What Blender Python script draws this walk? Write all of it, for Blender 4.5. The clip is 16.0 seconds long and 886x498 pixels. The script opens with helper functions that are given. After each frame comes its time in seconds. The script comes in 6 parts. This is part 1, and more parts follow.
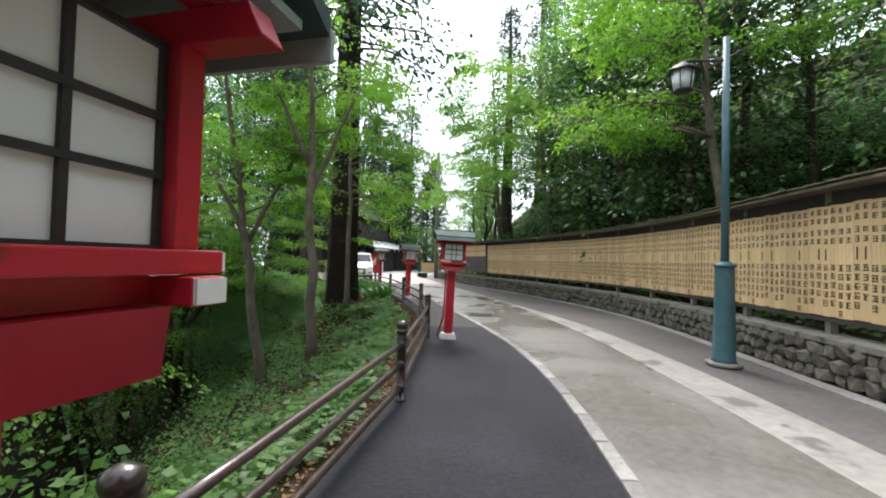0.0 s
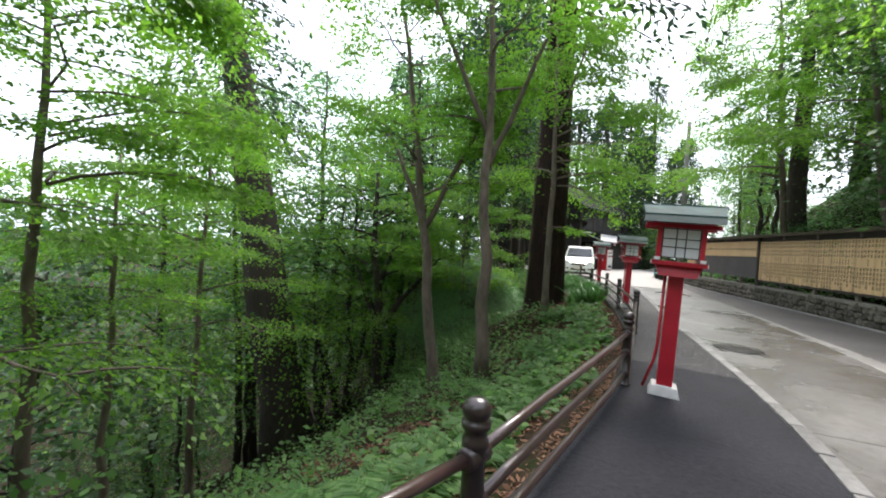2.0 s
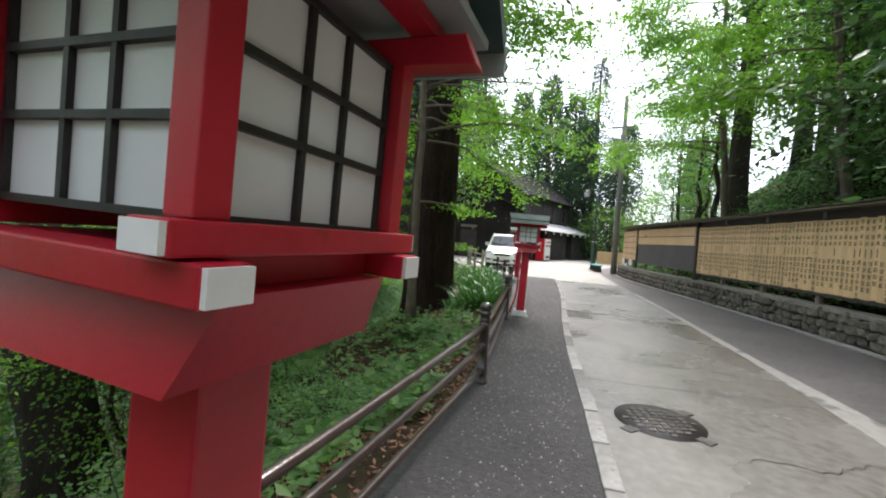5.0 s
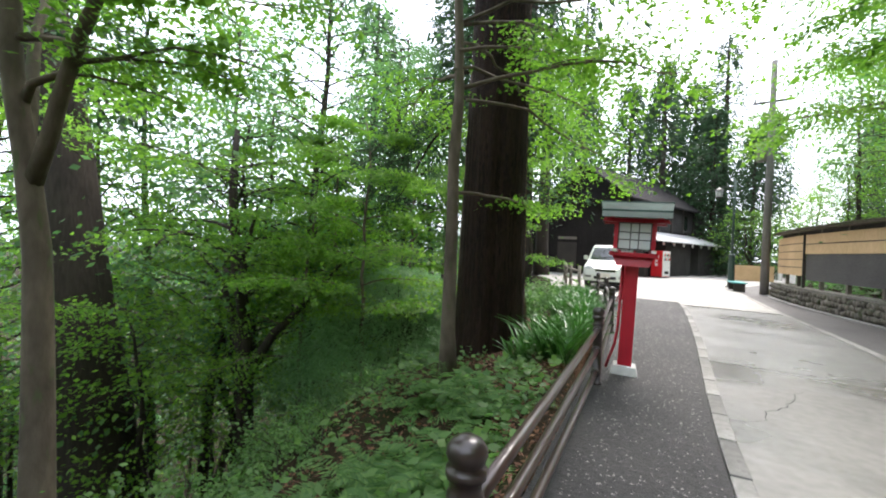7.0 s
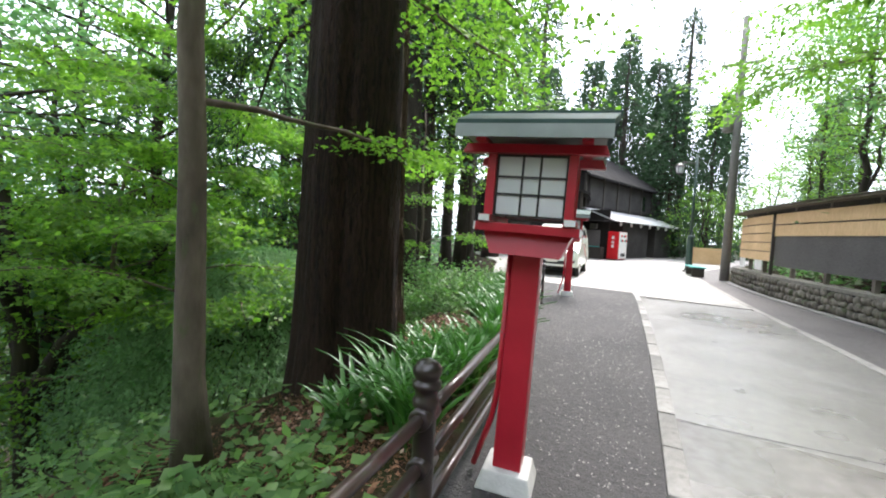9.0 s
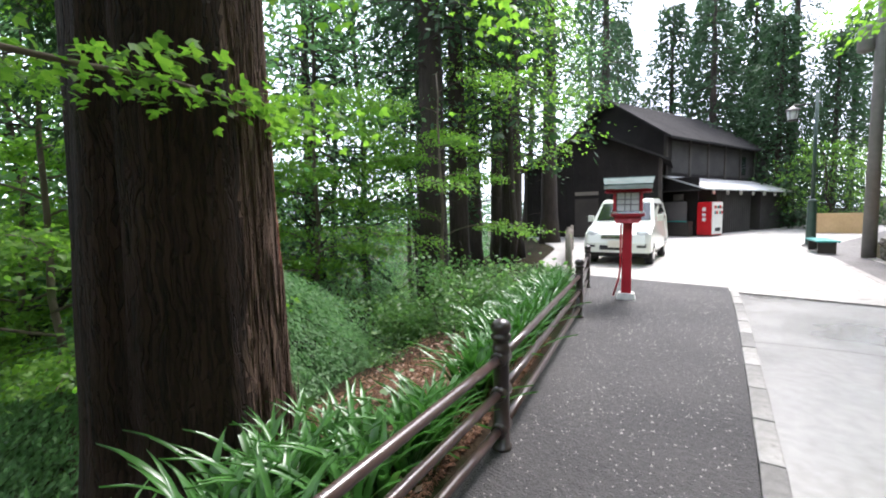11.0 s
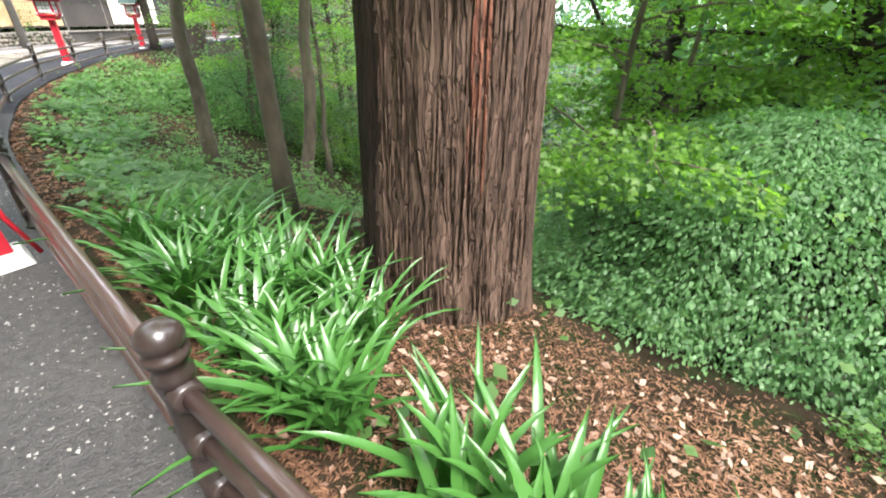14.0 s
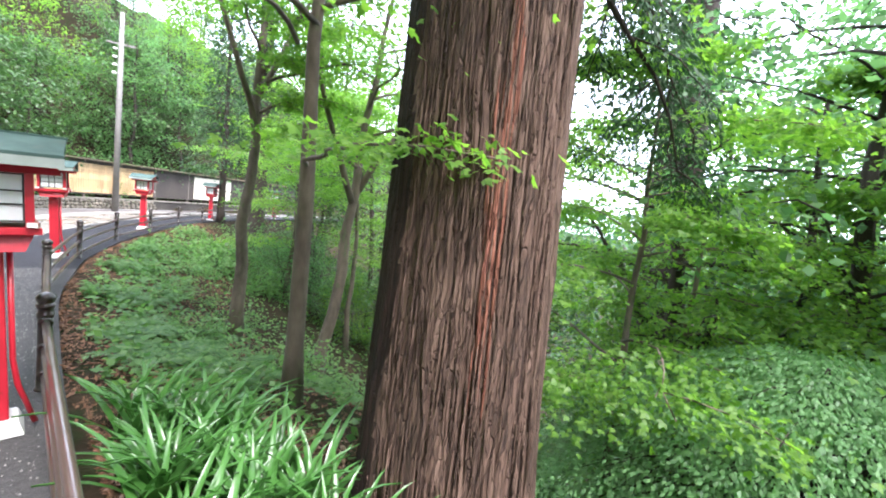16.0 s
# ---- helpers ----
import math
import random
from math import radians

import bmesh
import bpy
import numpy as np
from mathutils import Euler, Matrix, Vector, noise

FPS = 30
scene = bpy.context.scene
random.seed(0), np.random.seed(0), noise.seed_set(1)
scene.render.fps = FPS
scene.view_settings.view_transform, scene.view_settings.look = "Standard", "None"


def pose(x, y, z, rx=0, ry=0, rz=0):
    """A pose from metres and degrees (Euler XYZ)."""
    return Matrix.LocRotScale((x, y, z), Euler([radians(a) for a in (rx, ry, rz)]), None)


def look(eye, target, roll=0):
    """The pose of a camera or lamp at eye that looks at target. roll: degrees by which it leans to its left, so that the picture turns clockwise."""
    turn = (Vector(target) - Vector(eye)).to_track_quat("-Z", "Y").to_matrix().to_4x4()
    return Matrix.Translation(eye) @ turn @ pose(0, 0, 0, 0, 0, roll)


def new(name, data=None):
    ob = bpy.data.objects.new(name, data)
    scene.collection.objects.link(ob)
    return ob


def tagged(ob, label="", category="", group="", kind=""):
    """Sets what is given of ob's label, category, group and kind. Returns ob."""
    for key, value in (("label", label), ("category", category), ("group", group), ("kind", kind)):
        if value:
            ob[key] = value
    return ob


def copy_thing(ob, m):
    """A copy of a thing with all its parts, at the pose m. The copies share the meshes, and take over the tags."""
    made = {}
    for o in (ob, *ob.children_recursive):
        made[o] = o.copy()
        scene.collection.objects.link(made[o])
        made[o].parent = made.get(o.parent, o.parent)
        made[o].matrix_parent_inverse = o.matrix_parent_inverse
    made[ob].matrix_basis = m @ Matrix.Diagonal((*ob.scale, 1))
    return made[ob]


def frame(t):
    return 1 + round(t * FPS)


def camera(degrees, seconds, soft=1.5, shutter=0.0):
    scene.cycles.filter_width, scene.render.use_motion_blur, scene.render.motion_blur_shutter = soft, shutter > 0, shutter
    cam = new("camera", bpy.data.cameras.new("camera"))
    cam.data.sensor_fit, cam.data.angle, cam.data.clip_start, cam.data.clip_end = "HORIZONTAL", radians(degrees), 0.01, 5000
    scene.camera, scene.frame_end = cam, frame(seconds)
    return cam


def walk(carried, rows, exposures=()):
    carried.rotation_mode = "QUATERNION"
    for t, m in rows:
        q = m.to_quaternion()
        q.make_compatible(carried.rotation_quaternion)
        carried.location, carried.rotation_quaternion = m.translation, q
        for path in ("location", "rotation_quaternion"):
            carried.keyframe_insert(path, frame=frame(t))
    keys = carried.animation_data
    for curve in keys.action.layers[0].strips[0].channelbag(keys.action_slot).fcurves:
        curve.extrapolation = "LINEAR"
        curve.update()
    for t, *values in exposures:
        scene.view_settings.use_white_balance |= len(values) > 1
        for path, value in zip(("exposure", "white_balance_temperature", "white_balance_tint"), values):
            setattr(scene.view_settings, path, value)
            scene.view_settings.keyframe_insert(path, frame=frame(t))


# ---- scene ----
cam = camera(93.5, 16.0, 2.0)
PATH = [
    (0, (2.029, -1.563, 1.436), (2.059, 0.436, 1.49), 1.5),
    (0.5, (2.239, -0.859, 1.44), (2.089, 1.135, 1.49), 3.7),
    (1, (2.324, -0.185, 1.455), (1.966, 1.781, 1.539), 4.0),
    (1.5, (2.3, 0.444, 1.436), (1.499, 2.277, 1.455), 3.9),
    (2, (2.407, 1.161, 1.432), (1.395, 2.887, 1.407), 3.7),
    (2.5, (2.509, 1.906, 1.423), (1.606, 3.691, 1.426), 6.3),
    (3, (2.658, 2.742, 1.403), (1.921, 4.601, 1.453), 5.1),
    (5.3, (2.935, 6.169, 1.433), (2.059, 7.966, 1.367), 3.5),
    (5.5, (2.913, 6.463, 1.433), (1.951, 8.216, 1.389), 2.2),
    (6, (2.719, 7.211, 1.424), (1.602, 8.87, 1.41), 1.9),
    (6.5, (2.5, 7.955, 1.41), (1.266, 9.528, 1.462), 2.2),
    (7, (2.33, 8.687, 1.358), (1.082, 10.251, 1.354), 2.6),
    (7.5, (2.218, 9.502, 1.367), (0.987, 11.077, 1.334), 2.2),
    (8, (2.057, 10.264, 1.357), (0.885, 11.884, 1.29), 3.6),
    (8.5, (1.962, 11.045, 1.35), (0.836, 12.695, 1.268), 3.0),
    (8.7, (1.924, 11.334, 1.351), (0.811, 12.993, 1.262), 3.3),
    (10.8, (1.67, 14.15, 1.436), (0.379, 15.67, 1.281), -0.2),
    (11, (1.565, 14.38, 1.442), (0.173, 15.807, 1.28), -1.2),
    (11.5, (1.28, 14.87, 1.487), (-0.419, 15.909, 1.305), 0.6),
    (12, (1.057, 15.424, 1.605), (-0.783, 16.1, 1.209), 3.3),
    (12.5, (0.73, 16.398, 1.535), (-1.202, 16.371, 1.021), -0.8),
    (12.8, (0.529, 16.869, 1.517), (-1.318, 16.364, 0.94), 1.7),
    (13, (0.397, 17.09, 1.51), (-1.317, 16.32, 0.824), -1.5),
    (13.5, (0.077, 17.377, 1.488), (-1.285, 16.203, 0.611), -1.2),
    (14, (-0.039, 17.54, 1.532), (-1.056, 16.119, 0.559), 1.1),
    (14.5, (-0.041, 17.589, 1.529), (-0.924, 16.017, 0.664), 2.6),
    (15, (-0.063, 17.591, 1.623), (-1.024, 15.953, 0.995), 3.8),
    (15.5, (-0.05, 17.607, 1.69), (-1.06, 15.926, 1.301), 4.7),
    (16, (-0.066, 17.604, 1.788), (-1.108, 15.906, 1.613), 6.2),
]
walk(cam, [(t, look(eye, target, roll)) for t, eye, target, roll in PATH],
     [(0, 0.33, 6500, 14), (2, 0.3, 6500, 14), (5.5, 0.4, 6500, 14), (8.5, 0.93, 6400, 14), (11, 0.85, 6200, 17), (12.5, 1.4, 6500, 13), (14, 1.65, 6500, 12), (16, 1.65, 6100, 17)])

# ---------------------------------------------------------------- light
world = bpy.data.worlds.new("overcast_sky")
scene.world = world
world.use_nodes = True
wn, wl = world.node_tree.nodes, world.node_tree.links
wn.clear()
sky = wn.new("ShaderNodeTexSky")
sky.sky_type = 'NISHITA'
sky.sun_disc = False
sky.sun_elevation, sky.sun_rotation = radians(56), radians(-4)
sky.air_density, sky.dust_density = 1.0, 4.0
bg_sky = wn.new("ShaderNodeBackground")
bg_sky.inputs["Strength"].default_value = 0.06
bg_cloud = wn.new("ShaderNodeBackground")
bg_cloud.inputs["Color"].default_value = (0.88, 0.95, 1.07, 1)
bg_cloud.inputs["Strength"].default_value = 1.85
both = wn.new("ShaderNodeAddShader")
wout = wn.new("ShaderNodeOutputWorld")
wl.new(sky.outputs[0], bg_sky.inputs["Color"])
wl.new(bg_sky.outputs[0], both.inputs[0])
wl.new(bg_cloud.outputs[0], both.inputs[1])
wl.new(both.outputs[0], wout.inputs["Surface"])

sun_data = bpy.data.lights.new("sun", 'SUN')
sun_data.energy, sun_data.angle, sun_data.color = 4.2, radians(24), (1.0, 0.96, 0.9)
sun = new("sun", sun_data)
sun.matrix_world = look((-3, 52, 66), (0, 10, 0))

# ---------------------------------------------------------------- materials


def mat(name, dark, light, scale=6.0, rough=0.7, metal=0.0, bump=0.15, fine=60.0, stretch=(1, 1, 1), spec=0.5, tint=None, vary=0.0, coat=0.0, rough2=None, patch=0.8):
    """A surface with colour at two scales (patches and grain), and relief of its own."""
    m = bpy.data.materials.new(name)
    m.use_nodes = True
    nt = m.node_tree
    n, l = nt.nodes, nt.links
    b = n["Principled BSDF"]
    b.inputs["Roughness"].default_value, b.inputs["Metallic"].default_value = rough, metal
    b.inputs["Specular IOR Level"].default_value = spec
    b.inputs["Coat Weight"].default_value = coat
    tc, mp = n.new("ShaderNodeTexCoord"), n.new("ShaderNodeMapping")
    mp.inputs["Scale"].default_value = stretch
    l.new(tc.outputs["Object"], mp.inputs["Vector"])
    big, small = n.new("ShaderNodeTexNoise"), n.new("ShaderNodeTexNoise")
    big.inputs["Scale"].default_value, big.inputs["Detail"].default_value = patch, 5
    small.inputs["Scale"].default_value, small.inputs["Detail"].default_value = scale, 8
    grain = n.new("ShaderNodeTexNoise")
    grain.inputs["Scale"].default_value, grain.inputs["Detail"].default_value = fine, 3
    l.new(tc.outputs["Object"], big.inputs["Vector"])
    for t in (small, grain):
        l.new(mp.outputs[0], t.inputs["Vector"])
    add = n.new("ShaderNodeMath")
    add.operation = 'MULTIPLY_ADD'
    add.inputs[1].default_value, add.inputs[2].default_value = 0.5, 0.0
    l.new(big.outputs["Fac"], add.inputs[0])
    add2 = n.new("ShaderNodeMath")
    add2.operation = 'MULTIPLY_ADD'
    add2.inputs[1].default_value = 0.5
    l.new(small.outputs["Fac"], add2.inputs[0])
    l.new(add.outputs[0], add2.inputs[2])
    ramp = n.new("ShaderNodeValToRGB")
    ramp.color_ramp.elements[0].position, ramp.color_ramp.elements[1].position = 0.32, 0.68
    ramp.color_ramp.elements[0].color, ramp.color_ramp.elements[1].color = (*dark, 1), (*light, 1)
    l.new(add2.outputs[0], ramp.inputs[0])
    col = ramp.outputs[0]
    if tint:
        mix = n.new("ShaderNodeMix")
        mix.data_type = 'RGBA'
        spots = n.new("ShaderNodeTexNoise")
        spots.inputs["Scale"].default_value, spots.inputs["Detail"].default_value = tint[1], 6
        l.new(mp.outputs[0], spots.inputs["Vector"])
        r2 = n.new("ShaderNodeValToRGB")
        r2.color_ramp.elements[0].position, r2.color_ramp.elements[1].position = tint[2], tint[2] + 0.08
        l.new(spots.outputs["Fac"], r2.inputs[0])
        l.new(r2.outputs[0], mix.inputs[0])
        l.new(col, mix.inputs[6])
        mix.inputs[7].default_value = (*tint[0], 1)
        col = mix.outputs[2]
    if vary:
        info = n.new("ShaderNodeObjectInfo")
        hsv = n.new("ShaderNodeHueSaturation")
        rng = n.new("ShaderNodeMapRange")
        rng.inputs[3].default_value, rng.inputs[4].default_value = 1 - vary, 1 + vary
        l.new(info.outputs["Random"], rng.inputs[0])
        l.new(rng.outputs[0], hsv.inputs["Value"])
        l.new(col, hsv.inputs["Color"])
        col = hsv.outputs[0]
    l.new(col, b.inputs["Base Color"])
    if rough2 is not None:
        rr = n.new("ShaderNodeValToRGB")
        rr.color_ramp.elements[0].position, rr.color_ramp.elements[1].position = 0.40, 0.62
        rr.color_ramp.elements[0].color, rr.color_ramp.elements[1].color = (rough, rough, rough, 1), (rough2, rough2, rough2, 1)
        wet = n.new("ShaderNodeTexNoise")
        wet.inputs["Scale"].default_value, wet.inputs["Detail"].default_value = 0.55, 4
        l.new(tc.outputs["Object"], wet.inputs["Vector"])
        l.new(wet.outputs["Fac"], rr.inputs[0])
        l.new(rr.outputs[0], b.inputs["Roughness"])
    bp = n.new("ShaderNodeBump")
    bp.inputs["Strength"].default_value, bp.inputs["Distance"].default_value = bump, 0.02
    mixh = n.new("ShaderNodeMath")
    l.new(grain.outputs["Fac"], mixh.inputs[0])
    l.new(small.outputs["Fac"], mixh.inputs[1])
    l.new(mixh.outputs[0], bp.inputs["Height"])
    l.new(bp.outputs[0], b.inputs["Normal"])
    return m


def leaf_mat(name, a, c, rough=0.45, through_light=0.45, spec=0.4):
    """Leaves that differ one from another and let light through."""
    m = bpy.data.materials.new(name)
    m.use_nodes = True
    n, l = m.node_tree.nodes, m.node_tree.links
    b, out = n["Principled BSDF"], n["Material Output"]
    b.inputs["Roughness"].default_value, b.inputs["Specular IOR Level"].default_value = rough, spec
    geo = n.new("ShaderNodeNewGeometry")
    tc, ns = n.new("ShaderNodeTexCoord"), n.new("ShaderNodeTexNoise")
    ns.inputs["Scale"].default_value, ns.inputs["Detail"].default_value = 0.7, 3
    l.new(tc.outputs["Object"], ns.inputs["Vector"])
    mm = n.new("ShaderNodeMath")
    mm.operation = 'MULTIPLY_ADD'
    mm.inputs[1].default_value = 0.45
    half = n.new("ShaderNodeMath")
    half.operation = 'MULTIPLY'
    half.inputs[1].default_value = 0.55
    l.new(ns.outputs["Fac"], half.inputs[0])
    l.new(geo.outputs["Random Per Island"], mm.inputs[0])
    l.new(half.outputs[0], mm.inputs[2])
    ramp = n.new("ShaderNodeValToRGB")
    ramp.color_ramp.elements[0].position, ramp.color_ramp.elements[1].position = 0.2, 0.8
    ramp.color_ramp.elements[0].color, ramp.color_ramp.elements[1].color = (*a, 1), (*c, 1)
    l.new(mm.outputs[0], ramp.inputs[0])
    l.new(ramp.outputs[0], b.inputs["Base Color"])
    tr = n.new("ShaderNodeBsdfTranslucent")
    hs = n.new("ShaderNodeHueSaturation")
    hs.inputs["Value"].default_value, hs.inputs["Saturation"].default_value = 1.5, 1.1
    l.new(ramp.outputs[0], hs.inputs["Color"])
    l.new(hs.outputs[0], tr.inputs["Color"])
    mx = n.new("ShaderNodeMixShader")
    mx.inputs[0].default_value = through_light
    l.new(b.outputs[0], mx.inputs[1])
    l.new(tr.outputs[0], mx.inputs[2])
    l.new(mx.outputs[0], out.inputs["Surface"])
    return m




def bark_mat(name, dark, light):
    """Furrowed bark: long narrow plates with dark cracks between them."""
    m = bpy.data.materials.new(name)
    m.use_nodes = True
    n, l = m.node_tree.nodes, m.node_tree.links
    b = n["Principled BSDF"]
    b.inputs["Roughness"].default_value, b.inputs["Specular IOR Level"].default_value = 0.9, 0.25
    tc = n.new("ShaderNodeTexCoord")
    warp = n.new("ShaderNodeTexNoise")
    warp.inputs["Scale"].default_value, warp.inputs["Detail"].default_value = 3.0, 4
    l.new(tc.outputs["Object"], warp.inputs["Vector"])
    shift = n.new("ShaderNodeVectorMath")
    shift.operation = 'MULTIPLY_ADD'
    shift.inputs[1].default_value = (0.12, 0.12, 0.3)
    l.new(warp.outputs["Color"], shift.inputs[0])
    l.new(tc.outputs["Object"], shift.inputs[2])
    mp = n.new("ShaderNodeMapping")
    mp.inputs["Scale"].default_value = (38, 38, 1.3)
    l.new(shift.outputs[0], mp.inputs["Vector"])
    cell = n.new("ShaderNodeTexVoronoi")
    cell.feature = 'DISTANCE_TO_EDGE'
    cell.inputs["Scale"].default_value = 1.0
    l.new(mp.outputs[0], cell.inputs["Vector"])
    tone = n.new("ShaderNodeTexVoronoi")
    tone.inputs["Scale"].default_value = 1.0
    l.new(mp.outputs[0], tone.inputs["Vector"])
    fib = n.new("ShaderNodeTexNoise")
    fib.inputs["Scale"].default_value, fib.inputs["Detail"].default_value = 14, 8
    mp2 = n.new("ShaderNodeMapping")
    mp2.inputs["Scale"].default_value = (4, 4, 0.7)
    l.new(tc.outputs["Object"], mp2.inputs["Vector"])
    l.new(mp2.outputs[0], fib.inputs["Vector"])
    patch = n.new("ShaderNodeTexNoise")
    patch.inputs["Scale"].default_value, patch.inputs["Detail"].default_value = 1.3, 5
    l.new(tc.outputs["Object"], patch.inputs["Vector"])
    sep = n.new("ShaderNodeSeparateColor")
    l.new(tone.outputs["Color"], sep.inputs[0])
    s1, s2 = n.new("ShaderNodeMath"), n.new("ShaderNodeMath")
    s1.operation = s2.operation = 'MULTIPLY_ADD'
    s1.inputs[1].default_value, s2.inputs[1].default_value = 0.25, 0.55
    s2.inputs[2].default_value = 0.0
    l.new(fib.outputs["Fac"], s2.inputs[0])
    l.new(sep.outputs[0], s1.inputs[0])
    l.new(s2.outputs[0], s1.inputs[2])
    s3 = n.new("ShaderNodeMath")
    s3.operation = 'MULTIPLY_ADD'
    s3.inputs[1].default_value = 0.4
    l.new(patch.outputs["Fac"], s3.inputs[0])
    l.new(s1.outputs[0], s3.inputs[2])
    ramp = n.new("ShaderNodeValToRGB")
    e = ramp.color_ramp.elements
    e[0].position, e[1].position = 0.38, 0.82
    e[0].color, e[1].color = (*dark, 1), (*light, 1)
    mid = e.new(0.6)
    mid.color = (0.62 * light[0] + 0.1 * dark[0], 0.60 * light[1], 0.58 * light[2], 1)
    l.new(s3.outputs[0], ramp.inputs[0])
    crack = n.new("ShaderNodeValToRGB")
    crack.color_ramp.elements[0].position, crack.color_ramp.elements[1].position = 0.0, 0.09
    crack.color_ramp.elements[0].color, crack.color_ramp.elements[1].color = (0.45, 0.42, 0.41, 1), (1, 1, 1, 1)
    l.new(cell.outputs["Distance"], crack.inputs[0])
    mul = n.new("ShaderNodeMix")
    mul.data_type, mul.blend_type = 'RGBA', 'MULTIPLY'
    mul.inputs[0].default_value = 0.75
    l.new(ramp.outputs[0], mul.inputs[6])
    l.new(crack.outputs[0], mul.inputs[7])
    l.new(mul.outputs[2], b.inputs["Base Color"])
    hgt = n.new("ShaderNodeMath")
    hgt.operation = 'MULTIPLY_ADD'
    hgt.inputs[1].default_value = 0.5
    l.new(fib.outputs["Fac"], hgt.inputs[0])
    l.new(crack.outputs[0], hgt.inputs[2])
    bp = n.new("ShaderNodeBump")
    bp.inputs["Strength"].default_value, bp.inputs["Distance"].default_value = 0.9, 0.03
    l.new(hgt.outputs[0], bp.inputs["Height"])
    l.new(bp.outputs[0], b.inputs["Normal"])
    return m


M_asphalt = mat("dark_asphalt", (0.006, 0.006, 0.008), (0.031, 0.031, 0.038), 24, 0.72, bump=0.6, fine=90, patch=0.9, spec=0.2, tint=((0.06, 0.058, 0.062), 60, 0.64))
M_asphalt2 = mat("worn_asphalt", (0.055, 0.049, 0.047), (0.125, 0.115, 0.108), 14, 0.7, bump=0.3, fine=150, patch=0.6)
M_gravel = mat("gritty_asphalt", (0.016, 0.015, 0.016), (0.062, 0.057, 0.055), 22, 0.75, bump=0.9, fine=70, tint=((0.13, 0.12, 0.112), 42, 0.66), patch=0.7)
# pale slabs, lightened to carry the wet glare seen at low angles
M_paleslab = mat("sheen_pale_concrete", (0.14, 0.134, 0.124), (0.25, 0.24, 0.222), 12, 0.42, bump=0.12, fine=140, rough2=0.25, patch=0.45)
M_concrete_road = mat("road_concrete", (0.10, 0.093, 0.084), (0.205, 0.192, 0.175), 12, 0.46, bump=0.12, fine=140, rough2=0.09, patch=0.45)
M_band = mat("worn_pale_band", (0.19, 0.178, 0.16), (0.33, 0.312, 0.285), 9, 0.7, bump=0.2, fine=120, tint=((0.12, 0.11, 0.1), 2.2, 0.57))
M_strip = mat("pale_concrete", (0.26, 0.245, 0.22), (0.42, 0.4, 0.365), 14, 0.7, bump=0.15, fine=120, tint=((0.2, 0.185, 0.165), 3.0, 0.58))
M_kerb = mat("kerb_concrete", (0.13, 0.124, 0.114), (0.29, 0.278, 0.258), 16, 0.8, bump=0.3, fine=110, vary=0.3, tint=((0.14, 0.13, 0.12), 9, 0.6))
M_soil = mat("forest_soil", (0.014, 0.011, 0.007), (0.045, 0.032, 0.02), 9, 0.95, bump=0.8, fine=50, tint=((0.02, 0.024, 0.010), 3.5, 0.5), spec=0.05)
M_stone = mat("mossy_stone", (0.045, 0.04, 0.033), (0.18, 0.158, 0.125), 9, 0.85, bump=0.6, fine=45, vary=0.35, tint=((0.055, 0.065, 0.03), 4, 0.58))
M_mortar = mat("dark_mortar", (0.025, 0.022, 0.018), (0.07, 0.062, 0.052), 14, 0.95, bump=0.5)
M_cap = mat("mossy_concrete_cap", (0.13, 0.12, 0.10), (0.26, 0.24, 0.2), 12, 0.9, bump=0.4, tint=((0.06, 0.07, 0.03), 5, 0.56))
M_tablet = mat("pale_wood_tablet", (0.60, 0.40, 0.19), (0.76, 0.54, 0.29), 8, 0.6, bump=0.1, fine=40, stretch=(8, 8, 0.6), vary=0.14)
M_ink = mat("black_ink", (0.05, 0.035, 0.02), (0.12, 0.08, 0.04), 30, 0.7, bump=0.0)
M_reed = mat("reed_screen", (0.48, 0.31, 0.15), (0.70, 0.48, 0.26), 30, 0.7, bump=0.3, fine=90, stretch=(1, 1, 0.2), vary=0.1)
M_greyboard = mat("weathered_grey_board", (0.06, 0.055, 0.052), (0.12, 0.11, 0.105), 10, 0.85, bump=0.2, stretch=(1, 1, 6))
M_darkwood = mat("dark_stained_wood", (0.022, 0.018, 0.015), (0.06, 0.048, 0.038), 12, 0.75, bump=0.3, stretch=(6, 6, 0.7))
M_greywood = mat("weathered_wood_post", (0.13, 0.11, 0.09), (0.24, 0.21, 0.17), 14, 0.85, bump=0.3, stretch=(6, 6, 0.7))
M_shingle = mat("mossy_shingle", (0.05, 0.045, 0.03), (0.15, 0.12, 0.08), 8, 0.9, bump=0.5, tint=((0.07, 0.09, 0.03), 3, 0.55))
M_red = mat("red_lacquer", (0.34, 0.010, 0.022), (0.50, 0.018, 0.035), 5, 0.38, bump=0.06, fine=30, tint=((0.26, 0.02, 0.02), 14, 0.66))
M_white = mat("white_paint", (0.62, 0.61, 0.58), (0.8, 0.79, 0.76), 10, 0.5, bump=0.05)
M_copper = mat("green_copper", (0.025, 0.052, 0.046), (0.075, 0.125, 0.112), 6, 0.75, spec=0.25, bump=0.08, tint=((0.05, 0.075, 0.065), 5, 0.56))
M_fascia = mat("pale_grey_green_fascia", (0.22, 0.25, 0.235), (0.36, 0.395, 0.37), 6, 0.5, bump=0.05)
M_black = mat("black_muntin", (0.012, 0.011, 0.011), (0.03, 0.027, 0.026), 20, 0.5, bump=0.05)
M_paper = mat("frosted_pane", (0.60, 0.62, 0.62), (0.72, 0.74, 0.73), 3, 0.35, bump=0.03)
M_pipe = mat("brown_enamel_pipe", (0.035, 0.018, 0.015), (0.07, 0.04, 0.034), 8, 0.34, bump=0.03, spec=0.6, coat=0.5)
